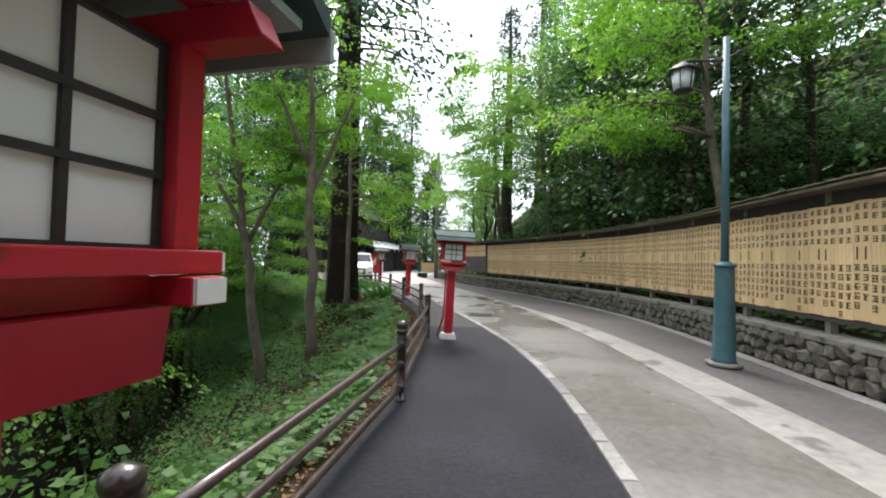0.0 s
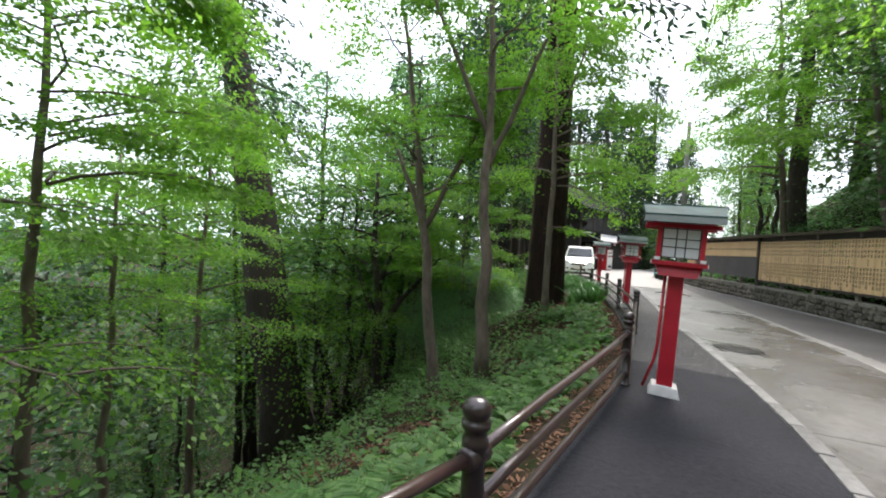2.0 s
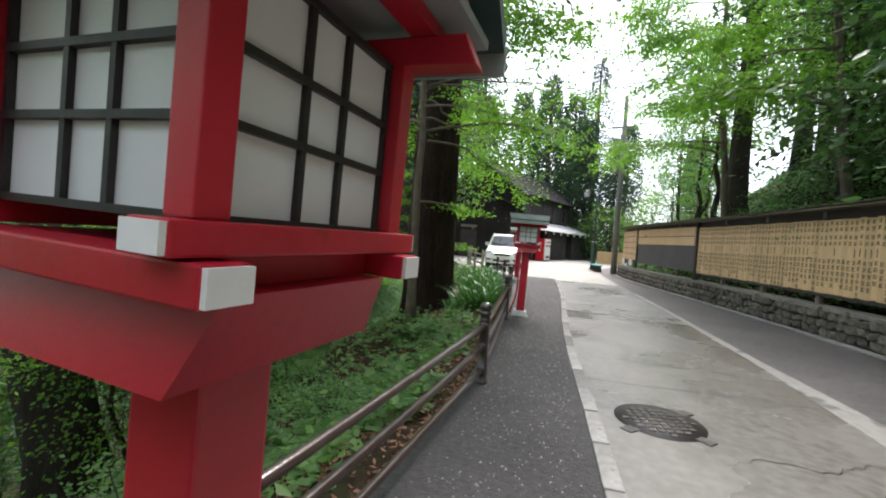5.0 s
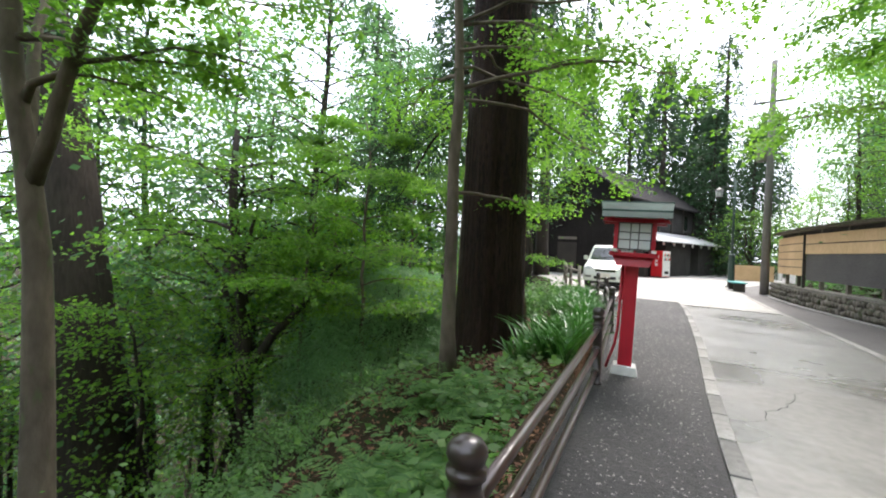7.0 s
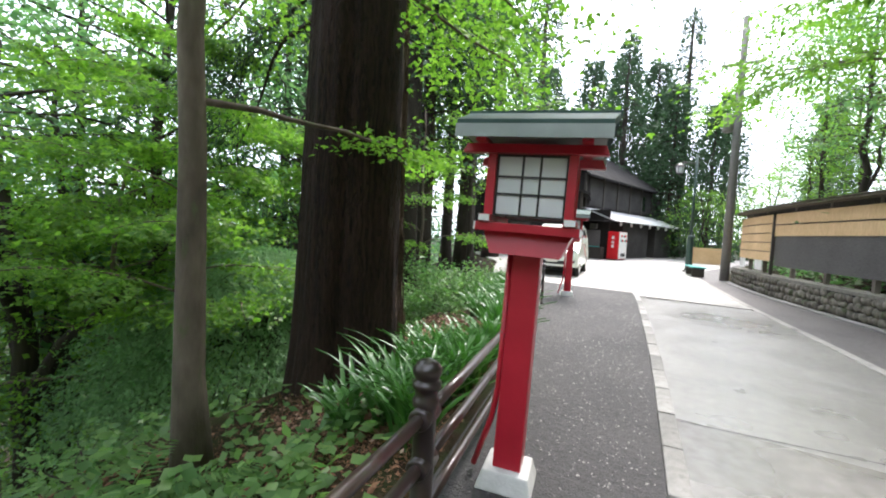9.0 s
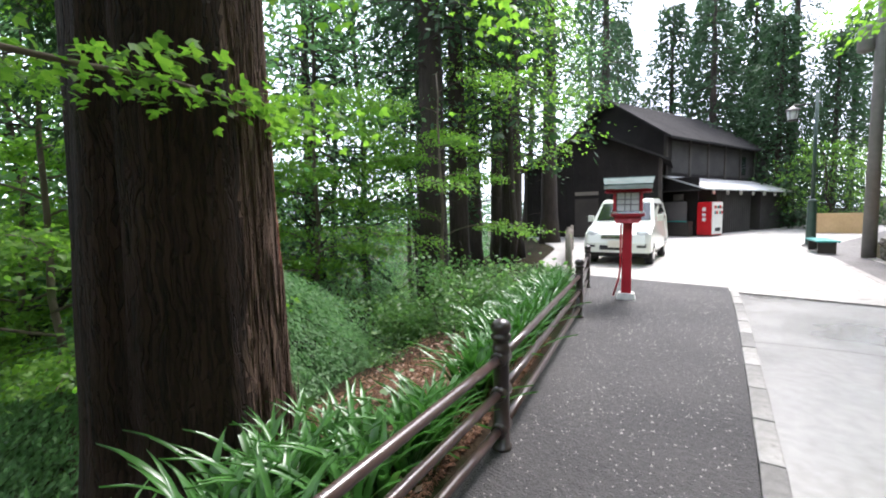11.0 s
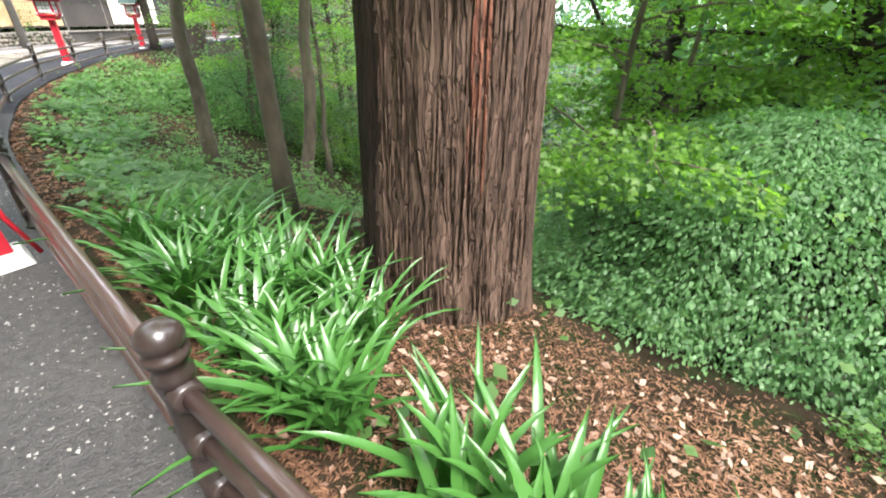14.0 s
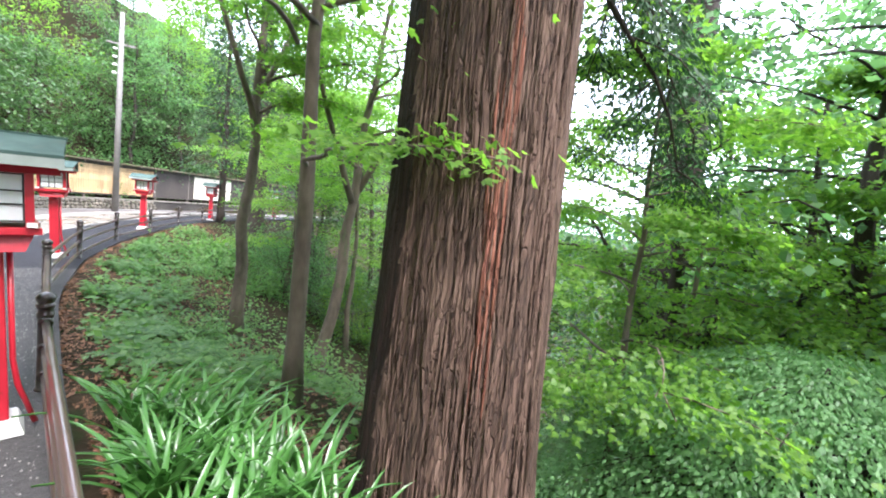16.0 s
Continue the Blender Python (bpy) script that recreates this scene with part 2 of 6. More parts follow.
M_post = mat("dark_brown_post", (0.018, 0.012, 0.011), (0.042, 0.028, 0.025), 8, 0.3, bump=0.05, coat=0.3)
M_base = mat("white_concrete_foot", (0.42, 0.41, 0.39), (0.62, 0.61, 0.58), 12, 0.85, bump=0.2)
M_lampblue = mat("blue_green_enamel", (0.03, 0.09, 0.105), (0.065, 0.15, 0.165), 5, 0.4, bump=0.05, tint=((0.16, 0.14, 0.07), 4, 0.62))
M_lampgreen = mat("dark_green_enamel", (0.02, 0.045, 0.035), (0.05, 0.09, 0.07), 5, 0.4, bump=0.05)
M_polegrey = mat("grey_concrete_pole", (0.13, 0.125, 0.115), (0.2, 0.19, 0.175), 6, 0.8, bump=0.1)
M_bark = bark_mat("red_brown_bark", (0.038, 0.026, 0.020), (0.165, 0.110, 0.083))
# damp bark, darkened further to carry the shade on that side
M_wetshadebark = bark_mat("damp_shaded_bark", (0.009, 0.006, 0.005), (0.042, 0.024, 0.017))
M_redbark = bark_mat("bare_red_bark", (0.13, 0.05, 0.034), (0.27, 0.12, 0.08))
M_bark2 = mat("dark_bark", (0.016, 0.012, 0.009), (0.06, 0.045, 0.035), 6, 0.95, bump=0.8, fine=24, stretch=(3, 3, 0.3))
M_smoothbark = mat("grey_smooth_bark", (0.05, 0.038, 0.028), (0.19, 0.15, 0.112), 6, 0.9, bump=0.35, fine=30, stretch=(1.5, 1.5, 0.6), tint=((0.09, 0.1, 0.05), 5, 0.6))
M_litter = leaf_mat("dry_leaf", (0.05, 0.02, 0.010), (0.24, 0.125, 0.07), 0.85, 0.1)
M_pale_litter = leaf_mat("pale_dead_leaf", (0.17, 0.09, 0.06), (0.42, 0.30, 0.23), 0.8, 0.15)
M_maple = leaf_mat("maple_leaf", (0.075, 0.18, 0.03), (0.2, 0.355, 0.062), 0.45, 0.66)
M_broad = leaf_mat("broad_leaf", (0.052, 0.13, 0.048), (0.15, 0.28, 0.1), 0.42, 0.62)
M_dark = leaf_mat("dark_evergreen_leaf", (0.027, 0.068, 0.023), (0.085, 0.17, 0.048), 0.38, 0.34)
M_cedar = leaf_mat("cedar_needle", (0.016, 0.045, 0.018), (0.05, 0.105, 0.04), 0.6, 0.3)
M_under = leaf_mat("undergrowth_leaf", (0.05, 0.13, 0.038), (0.155, 0.275, 0.08), 0.45, 0.54)
M_blade = leaf_mat("glossy_blade", (0.03, 0.105, 0.02), (0.095, 0.235, 0.05), 0.28, 0.22, 0.5)
M_farleaf = leaf_mat("far_wood_leaf", (0.03, 0.075, 0.03), (0.09, 0.18, 0.07), 0.5, 0.45)
M_weep = leaf_mat("weeping_maple_leaf", (0.10, 0.21, 0.085), (0.19, 0.345, 0.14), 0.45, 0.52)
M_car = mat("pearl_white_car_paint", (0.66, 0.68, 0.60), (0.72, 0.74, 0.66), 2, 0.25, bump=0.0, coat=0.6)
M_glassdark = mat("tinted_glass", (0.012, 0.016, 0.016), (0.02, 0.025, 0.025), 2, 0.06, bump=0.0, spec=0.8)
M_rubber = mat("black_rubber", (0.012, 0.012, 0.012), (0.028, 0.028, 0.028), 20, 0.8, bump=0.1)
M_chrome = mat("chrome", (0.6, 0.6, 0.6), (0.72, 0.72, 0.72), 5, 0.15, metal=1.0, bump=0.0)
M_lens = mat("headlight_lens", (0.55, 0.57, 0.58), (0.75, 0.77, 0.78), 8, 0.08, bump=0.0, spec=0.8)
M_vred = mat("vending_red", (0.50, 0.01, 0.015), (0.62, 0.02, 0.025), 3, 0.3, bump=0.0)
M_teal = mat("teal_paint", (0.02, 0.22, 0.2), (0.05, 0.33, 0.3), 5, 0.4, bump=0.05)
M_tin = mat("pale_tin_roof", (0.5, 0.5, 0.48), (0.68, 0.68, 0.66), 4, 0.4, bump=0.1)
M_rooftile = mat("dark_roof", (0.018, 0.017, 0.017), (0.042, 0.04, 0.038), 10, 0.9, bump=0.3, spec=0.06)
M_house = mat("black_brown_boards", (0.011, 0.009, 0.009), (0.028, 0.024, 0.022), 8, 0.85, bump=0.2, spec=0.2, stretch=(6, 6, 0.8))
M_housegrey = mat("grey_timber_boards", (0.032, 0.03, 0.028), (0.068, 0.064, 0.06), 8, 0.85, bump=0.2, spec=0.2, stretch=(6, 6, 0.8))
M_iron = mat("cast_iron", (0.03, 0.028, 0.026), (0.07, 0.065, 0.06), 30, 0.45, metal=0.6, bump=0.3)
M_sheet = mat("cream_sheet", (0.62, 0.58, 0.47), (0.72, 0.68, 0.56), 3, 0.6, bump=0.05)

# ---------------------------------------------------------------- building helpers


def mesh_data(name, verts, faces, material, smooth=False):
    me = bpy.data.meshes.new(name)
    me.from_pydata([tuple(v) for v in verts], [], faces)
    me.materials.append(material)
    if smooth:
        me.polygons.foreach_set("use_smooth", [True] * len(me.polygons))
    me.update()
    return me


def raw_mesh(name, verts, tris, material):
    """A mesh from arrays of corners and triangles."""
    me = bpy.data.meshes.new(name)
    nv, nf = len(verts), len(tris)
    me.vertices.add(nv)
    me.vertices.foreach_set("co", np.asarray(verts, np.float32).ravel())
    me.loops.add(nf * 3)
    me.loops.foreach_set("vertex_index", np.asarray(tris, np.int32).ravel())
    me.polygons.add(nf)
    me.polygons.foreach_set("loop_start", np.arange(0, nf * 3, 3, dtype=np.int32))
    me.polygons.foreach_set("loop_total", np.full(nf, 3, np.int32))
    me.materials.append(material)
    me.update(calc_edges=True)
    return me


def bm_data(name, bm, material, smooth=False):
    me = bpy.data.meshes.new(name)
    bm.to_mesh(me)
    bm.free()
    me.materials.append(material)
    if smooth:
        me.polygons.foreach_set("use_smooth", [True] * len(me.polygons))
    return me


def part(name, bm, material, parent, label="", smooth=False, m=None):
    """One mesh object under a thing or a part, from a bmesh or from mesh data."""
    me = bm if isinstance(bm, bpy.types.Mesh) else bm_data(name, bm, material, smooth)
    ob = new(name, me)
    ob.parent = parent
    if m is not None:
        ob.matrix_basis = m
    if label:
        tagged(ob, label)
    return ob


def thing(name, label, category, m=None, group="", kind=""):
    ob = tagged(new(name), label, category, group, kind)
    ob.empty_display_size = 0.2
    if m is not None:
        ob.matrix_basis = m
    return ob


def structure(name, me, label, category="", kind="structure"):
    return tagged(new(name, me), label, category or name.split("_")[0], kind=kind)


def box(bm, x0, x1, y0, y1, z0, z1, bevel=0.0, taper=0.0):
    """Adds a box; taper draws its top in by that much on each side."""
    r = bmesh.ops.create_cube(bm, size=1)
    vs = r["verts"]
    for v in vs:
        up = v.co.z > 0
        k = taper if up else 0.0
        v.co.x = (x1 - k) if v.co.x > 0 else (x0 + k)
        v.co.y = (y1 - k) if v.co.y > 0 else (y0 + k)
        v.co.z = z1 if up else z0
    if bevel:
        es = list({e for v in vs for e in v.link_edges})
        bmesh.ops.bevel(bm, geom=es, offset=bevel, segments=2, affect='EDGES', profile=0.6)
    return bm


def bx(x0, x1, y0, y1, z0, z1, bevel=0.0, taper=0.0):
    return box(bmesh.new(), x0, x1, y0, y1, z0, z1, bevel, taper)


def tube_arrays(points, radii, sides=8, lump=0.0, rng=None):
    """Corners and triangles of a tube along points."""
    pts = np.asarray(points, float)
    n = len(pts)
    tang = np.gradient(pts, axis=0)
    tang /= np.linalg.norm(tang, axis=1)[:, None] + 1e-9
    ref = np.where(np.abs(tang[:, 2:3]) > 0.9, [[1.0, 0, 0]], [[0, 0, 1.0]])
    a = np.cross(tang, ref)
    for i in range(1, n):
        a[i] = a[i - 1] - tang[i] * (a[i - 1] @ tang[i])
    a /= np.linalg.norm(a, axis=1)[:, None] + 1e-9
    b = np.cross(tang, a)
    th = np.linspace(0, 2 * math.pi, sides, endpoint=False)
    rad = np.broadcast_to(np.asarray(radii, float), (n,))[:, None] * np.ones((n, sides))
    if lump:
        rad = rad * (1 + lump * rng.standard_normal((1, sides)) + 0.4 * lump * rng.standard_normal((n, sides)))
    v = pts[:, None] + rad[..., None] * (np.cos(th)[None, :, None] * a[:, None] + np.sin(th)[None, :, None] * b[:, None])
    v = v.reshape(-1, 3)
    i = np.arange(n - 1)[:, None] * sides
    j = np.arange(sides)[None]
    k = (j + 1) % sides
    q = np.stack([i + j, i + k, i + sides + k, i + sides + j], -1).reshape(-1, 4)
    tris = np.concatenate([q[:, [0, 1, 2]], q[:, [0, 2, 3]]])
    caps = [(0, s + 1, s) for s in range(1, sides - 1)] + [((n - 1) * sides, (n - 1) * sides + s, (n - 1) * sides + s + 1) for s in range(1, sides - 1)]
    return v, np.concatenate([tris, np.array(caps)])


def joined(chunks):
    vs, ts, o = [], [], 0
    for v, t in chunks:
        vs.append(v)
        ts.append(t + o)
        o += len(v)
    return np.concatenate(vs), np.concatenate(ts)


def tube(name, points, radii, material, sides=8, lump=0.0, rng=None):
    v, t = tube_arrays(points, radii, sides, lump, rng)
    me = raw_mesh(name, v, t, material)
    me.polygons.foreach_set("use_smooth", [True] * len(me.polygons))
    return me


def unit(a):
    return a / (np.linalg.norm(a, axis=-1, keepdims=True) + 1e-9)


def leaf_arrays(pos, axis, size, rng, lobes=1, width=0.3, flat=0.5):
    """Leaves at pos that point along axis: pointed blades folded along the middle, three to a leaf where lobed."""
    n = len(pos)
    axis = unit(axis)
    nor = unit(np.array([0, 0, 1.0]) + rng.standard_normal((n, 3)) * flat)
    side = unit(np.cross(axis, nor))
    nor = np.cross(side, axis)
    vs, ts = [], []
    angles = [0.0] if lobes == 1 else [0.0, 0.95, -0.95]
    for k, a in enumerate(angles):
        d = axis * math.cos(a) + side * math.sin(a)
        s = side * math.cos(a) - axis * math.sin(a)
        L = (size * (1 if k == 0 else 0.8))[:, None]
        w = L * width
        v = np.stack([pos, pos + d * L * 0.45 + s * w - nor * w * 0.25, pos + d * L - nor * L * 0.12, pos + d * L * 0.45 - s * w - nor * w * 0.25], 1)
        base = (np.arange(n) * 4)[:, None] + k * n * 4
        ts.append(np.concatenate([base + [0, 1, 2], base + [0, 2, 3]]))
        vs.append(v.reshape(-1, 3))
    return np.concatenate(vs), np.concatenate(ts)


# ---------------------------------------------------------------- plan of the lane
GRID_Y = np.arange(-80, 90.01, 0.5)


def line(pairs, soft=3):
    ys, xs = zip(*pairs)
    x = np.interp(GRID_Y, ys, xs)
    for _ in range(soft):
        x = np.convolve(np.pad(x, 2, mode='edge'), [0.1, 0.2, 0.4, 0.2, 0.1], mode='valid')
    return lambda y: np.interp(y, GRID_Y, x)


fence_x = line([(-80, -82), (-40, -36), (-20, -11.5), (-15, -6.2), (-10.5, -2.6), (-6.9, -0.6), (-3.6, 0.35), (-0.3, 1.12), (2.73, 1.68), (6.22, 1.92), (9.71, 1.64), (13.18, 0.89), (16.39, 0.08), (19.72, -1.05), (22, -2.0), (25, -5.0), (30, -7.2), (36, -12), (45, -14), (90, -14)], 1)
kerb_x = line([(-80, -80), (-40, -33.5), (-20, -9), (-15.4, -3.9), (-12, -1.0), (-8, 1.2), (-3, 2.65), (1.1, 3.3), (3.5, 3.47), (5, 3.42), (6.4, 3.26), (9.5, 2.66), (12, 2.11), (13.6, 1.84), (17, 1.3), (21.5, 0.45), (24, -0.1), (30, -1.2), (40, -1.2), (90, 6)])
band_x = line([(-80, -77), (-40, -31), (-20, -6.6), (-15.4, -1.4), (-12, 1.7), (-8, 3.8), (-3, 4.9), (1, 5.25), (4, 5.45), (7, 5.45), (10, 5.15), (13, 4.6), (16, 4.05), (19.5, 3.4), (23, 2.6), (28, 1.7), (34, 0.7), (90, 9)])
wall_x = line([(-80, -75), (-40, -29), (-20, -4.6), (-15.4, 0.5), (-12, 3.4), (-8.7, 5.5), (-5, 6.4), (-1, 6.7), (2.85, 6.9), (4.2, 7.05), (7.4, 7.45), (10, 7.5), (12.3, 7.3), (15, 6.7), (18, 5.85), (21.5, 4.75), (26.8, 2.95), (31, 2.1), (36, 2.2), (60, 6), (90, 11)])


def smooth01(a, b, v):
    t = np.clip((v - a) / (b - a), 0, 1)
    return t * t * (3 - 2 * t)


def ripple(x, y):
    return 0.5 * np.sin(x * 1.7 + 0.6 * np.sin(y * 1.3)) * np.sin(y * 1.1 + 0.8 * np.sin(x * 0.9)) + 0.3 * np.sin(x * 3.9 + y * 2.2) * np.sin(y * 3.1 - x * 1.4)


def ground_z(x, y):
    """Height of the ground: a level lane, a wooded slope that falls away beside it and a bank that rises behind the wall."""
    x, y = np.asarray(x, float), np.asarray(y, float)
    d = fence_x(y) - 0.12 - x
    steep = np.interp(d, [0, 0.3, 2.6, 4.3, 8, 14, 30, 60, 200, 900], [0, 0.06, 1.15, 2.1, 4.6, 8.7, 19, 28, 30, 30])
    shelf = np.interp(d, [0, 0.4, 2.2, 3.2, 5, 8, 14, 30, 60, 200, 900], [0, 0.03, 0.42, 0.85, 2.2, 4.4, 8.7, 19, 28, 30, 30])
    w = smooth01(10.8, 13, y) * (1 - 0.3 * smooth01(22, 30, y))
    left = -(steep * (1 - w) + shelf * w)
    left = left + ripple(x, y) * np.clip((d - 0.4) * 0.06, 0, 0.5)
    e = x - wall_x(y) - 0.5
    right = 0.5 + np.interp(e, [0, 0.9, 3, 8, 20, 45, 900], [0, 0.15, 1.7, 6, 14, 22, 26]) + ripple(x * 0.8, y) * np.clip(e * 0.07, 0, 0.5)
    z = np.where(d > 0, left, np.where(e > 0, right, 0.0))
    return z - 0.06


def sample_axis(lo, hi, fine_lo, fine_hi, step):
    inner = np.arange(fine_lo, fine_hi + step / 2, step)
    out_hi = fine_hi + np.cumsum(step * 1.28 ** np.arange(1, 40))
    out_lo = fine_lo - np.cumsum(step * 1.28 ** np.arange(1, 40))
    return np.concatenate([out_lo[out_lo > lo][::-1], inner, out_hi[out_hi < hi]])


gx, gy = sample_axis(-1500, 1500, -14, 14, 0.25), sample_axis(-1500, 1500, -12, 34, 0.35)
X, Y = np.meshgrid(gx, gy)
Z = ground_z(X, Y)
nx, ny = len(gx), len(gy)
gi = (np.arange(ny - 1)[:, None] * nx + np.arange(nx - 1)[None]).ravel()
gq = np.stack([gi, gi + 1, gi + nx + 1, gi + nx], 1)
ground_me = raw_mesh("ground", np.stack([X, Y, Z], -1).reshape(-1, 3), np.concatenate([gq[:, :3], gq[:, [0, 2, 3]]]), M_soil)
ground_me.polygons.foreach_set("use_smooth", [True] * len(ground_me.polygons))
structure("ground", ground_me, "dark forest soil with moss and leaf litter", "ground")


def strip(name, xa, xb, y0, y1, z, material, label, cols=6, step=0.5, thick=0.05):
    ys = np.arange(y0, y1 + step / 2, step)
    u = np.linspace(0, 1, cols)
    a, b = xa(ys), xb(ys)
    P = np.stack([a[:, None] * (1 - u) + b[:, None] * u, np.repeat(ys[:, None], cols, 1), np.full((len(ys), cols), z)], -1).reshape(-1, 3)
    n = len(ys)
    i = (np.arange(n - 1)[:, None] * cols + np.arange(cols - 1)[None]).ravel()
    faces = [(k, k + 1, k + cols + 1, k + cols) for k in i]
    low = [tuple(p - np.array([0, 0, thick])) for p in P]
    o = len(P)
    sides = [(k * cols, (k + 1) * cols, (k + 1) * cols + o, k * cols + o) for k in range(n - 1)]
    sides += [((k + 1) * cols - 1, (k + 1) * cols - 1 + o, (k + 2) * cols - 1 + o, (k + 2) * cols - 1) for k in range(n - 1)]
    sides += [(k, k + o, k + 1 + o, k + 1) for k in range(cols - 1)]
    sides += [((n - 1) * cols + k, (n - 1) * cols + k + 1, (n - 1) * cols + k + 1 + o, (n - 1) * cols + k + o) for k in range(cols - 1)]
    return structure(name, mesh_data(name, [tuple(p) for p in P] + low, faces + sides, material), label, name.split("_")[0])


off = lambda fn, d: (lambda y: fn(y) + d)  # noqa: E731
band_half = lambda y: np.interp(y, [-60, 4, 9, 13, 60], [0.32, 0.32, 0.24, 0.07, 0.06])  # noqa: E731
band_l = lambda y: band_x(y) - band_half(y)  # noqa: E731
band_r = lambda y: band_x(y) + band_half(y)  # noqa: E731
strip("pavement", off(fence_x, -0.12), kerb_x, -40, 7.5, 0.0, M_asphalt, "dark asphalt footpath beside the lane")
strip("pavement_gritty", off(fence_x, -0.12), kerb_x, 7.5, 23.5, 0.0, M_gravel, "gritty grey asphalt footpath with loose chips")
strip("road_slabs", off(kerb_x, 0.13), band_l, -60, 15.5, -0.02, M_concrete_road, "damp beige concrete lane with dark wet patches", 10)
strip("road_pale", off(kerb_x, 0.13), band_l, 15.5, 23.2, -0.02, M_paleslab, "pale concrete lane slabs, distant wet sheen coloured in", 10)
strip("road_forecourt", off(fence_x, 0.1), band_l, 23.2, 60, -0.02, M_strip, "pale concrete forecourt and lane before the house", 10)
strip("road_band", band_l, band_r, -60, 60, -0.016, M_band, "pale worn concrete band along the lane", 4)
strip("road_edge", band_r, off(wall_x, -0.2), -60, 60, -0.018, M_asphalt2, "worn grey asphalt shoulder", 6)
strip("pavement_footing", off(wall_x, -0.2), off(wall_x, 0.03), -60, 31, 0.0, M_kerb, "pale concrete footing along the stone wall", 3)

# ---------------------------------------------------------------- stone wall core and screens


def heading(fn, y):
    """Turn about z of a line x = fn(y), so that local +y runs along it."""
    return math.degrees(math.atan2(-(fn(y + 0.3) - fn(y - 0.3)), 0.6))


def extruded(name, fn, d0, d1, z0, z1, y0, y1, material, step=0.5):
    ys = np.append(np.arange(y0, y1, step), y1)
    v, f = [], []
    for y in ys:
        a = math.radians(heading(fn, y))
        for d, z in ((d0, z0), (d1, z0), (d1, z1), (d0, z1)):
            v.append((float(fn(y)) + d * math.cos(a), float(y) + d * math.sin(a), z))
    for i in range(len(ys) - 1):
        o = i * 4
        f += [(o + k, o + 4 + k, o + 4 + (k + 1) % 4, o + (k + 1) % 4) for k in range(4)]
    e = (len(ys) - 1) * 4
    f += [(0, 1, 2, 3), (e + 3, e + 2, e + 1, e)]
    me = mesh_data(name, v, f, material)
    bm = bmesh.new()
    bm.from_mesh(me)
    bmesh.ops.recalc_face_normals(bm, faces=bm.faces)
    bm.to_mesh(me)
    bm.free()
    return me


wall = structure("wall_stone", extruded("wall_stone", wall_x, 0.09, 0.5, -0.1, 0.5, -20, 31, M_mortar), "low rubble stone retaining wall with mossy joints", "wall")
cap = part("coping", extruded("coping", wall_x, 0.03, 0.55, 0.5, 0.57, -20, 31, M_cap), M_cap, wall, "mossy concrete coping")


def on_line(fn, y, d, z, extra=0.0):
    a = heading(fn, y)
    return pose(float(fn(y)) + d * math.cos(radians(a)), y + d * math.sin(radians(a)), z, 0, 0, a + extra)


# votive board: posts, planks, ink and a little shingled roof
board = thing("votive_board", "long wall of pale wooden name tablets under a shingled roof", "notice board")
part("backing", extruded("backing", wall_x, 0.34, 0.37, 0.8, 2.36, -24, 21.9, M_darkwood), M_darkwood, board)
part("lower_rail", extruded("lower_rail", wall_x, 0.31, 0.36, 0.74, 0.8, -24, 21.9, M_darkwood), M_darkwood, board, "dark lower rail")
part("roof_slope", extruded("roof_slope", wall_x, 0.02, 0.62, 2.50, 2.54, -24, 31, M_shingle), M_shingle, board, "mossy shingle roof")
part("roof_ridge", extruded("roof_ridge", wall_x, 0.18, 0.40, 2.54, 2.59, -24, 31, M_shingle), M_shingle, board)
part("roof_beam", extruded("roof_beam", wall_x, 0.36, 0.42, 2.36, 2.50, -24, 31, M_darkwood), M_darkwood, board)
post_me = bm_data("board_post", bx(-0.05, 0.05, -0.05, 0.05, 0.0, 1.93, 0.006), M_greywood)
for y in np.arange(-23.2, 22, 1.82):
    part("post", post_me, M_greywood, board, m=on_line(wall_x, float(y), 0.30 + 0.09, 0.565))
end_me = bm_data("end_post", bx(-0.06, 0.06, -0.06, 0.06, 0.0, 1.95, 0.006), M_darkwood)
part("end_post", end_me, M_darkwood, board, "dark end post", m=on_line(wall_x, 21.96, 0.32, 0.565))
shingle_me = bm_data("shingle", bx(-0.31, 0.31, -0.17, 0.17, 0, 0.022, 0.004), M_shingle)
rs = random.Random(5)
for i, y in enumerate(np.arange(-6, 30.6, 0.33)):
    m = on_line(wall_x, float(y), 0.31 + rs.uniform(-0.015, 0.015), 2.545 + rs.uniform(0, 0.012)) @ pose(0, 0, 0, rs.uniform(-1.5, 1.5), 2 + rs.uniform(-2, 2), rs.uniform(-1.5, 1.5))
    part("shingle", shingle_me, M_shingle, board, m=m)

part("white_sheet", extruded("white_sheet", wall_x, 0.285, 0.30, 0.84, 2.34, -18.4, -16.2, M_sheet), M_sheet, board, "pale sheet covering part of the board")

# reed screen beyond the board
screen = thing("reed_screen", "tan reed screen above grey weathered boards on the wall", "screen")
part("upper_reed", extruded("upper_reed", wall_x, 0.27, 0.31, 1.72, 2.36, 22.1, 27.4, M_reed), M_reed, screen)
part("middle_batten", extruded("middle_batten", wall_x, 0.255, 0.27, 2.03, 2.055, 22.1, 27.4, M_darkwood), M_darkwood, screen)
part("grey_board", extruded("grey_board", wall_x, 0.31, 0.34, 0.84, 1.72, 22.1, 27.4, M_greyboard), M_greyboard, screen, "grey weathered board")
part("end_reed", extruded("end_reed", wall_x, 0.24, 0.29, 0.96, 2.36, 27.45, 31, M_reed), M_reed, screen, "tan reed panel with dark battens")
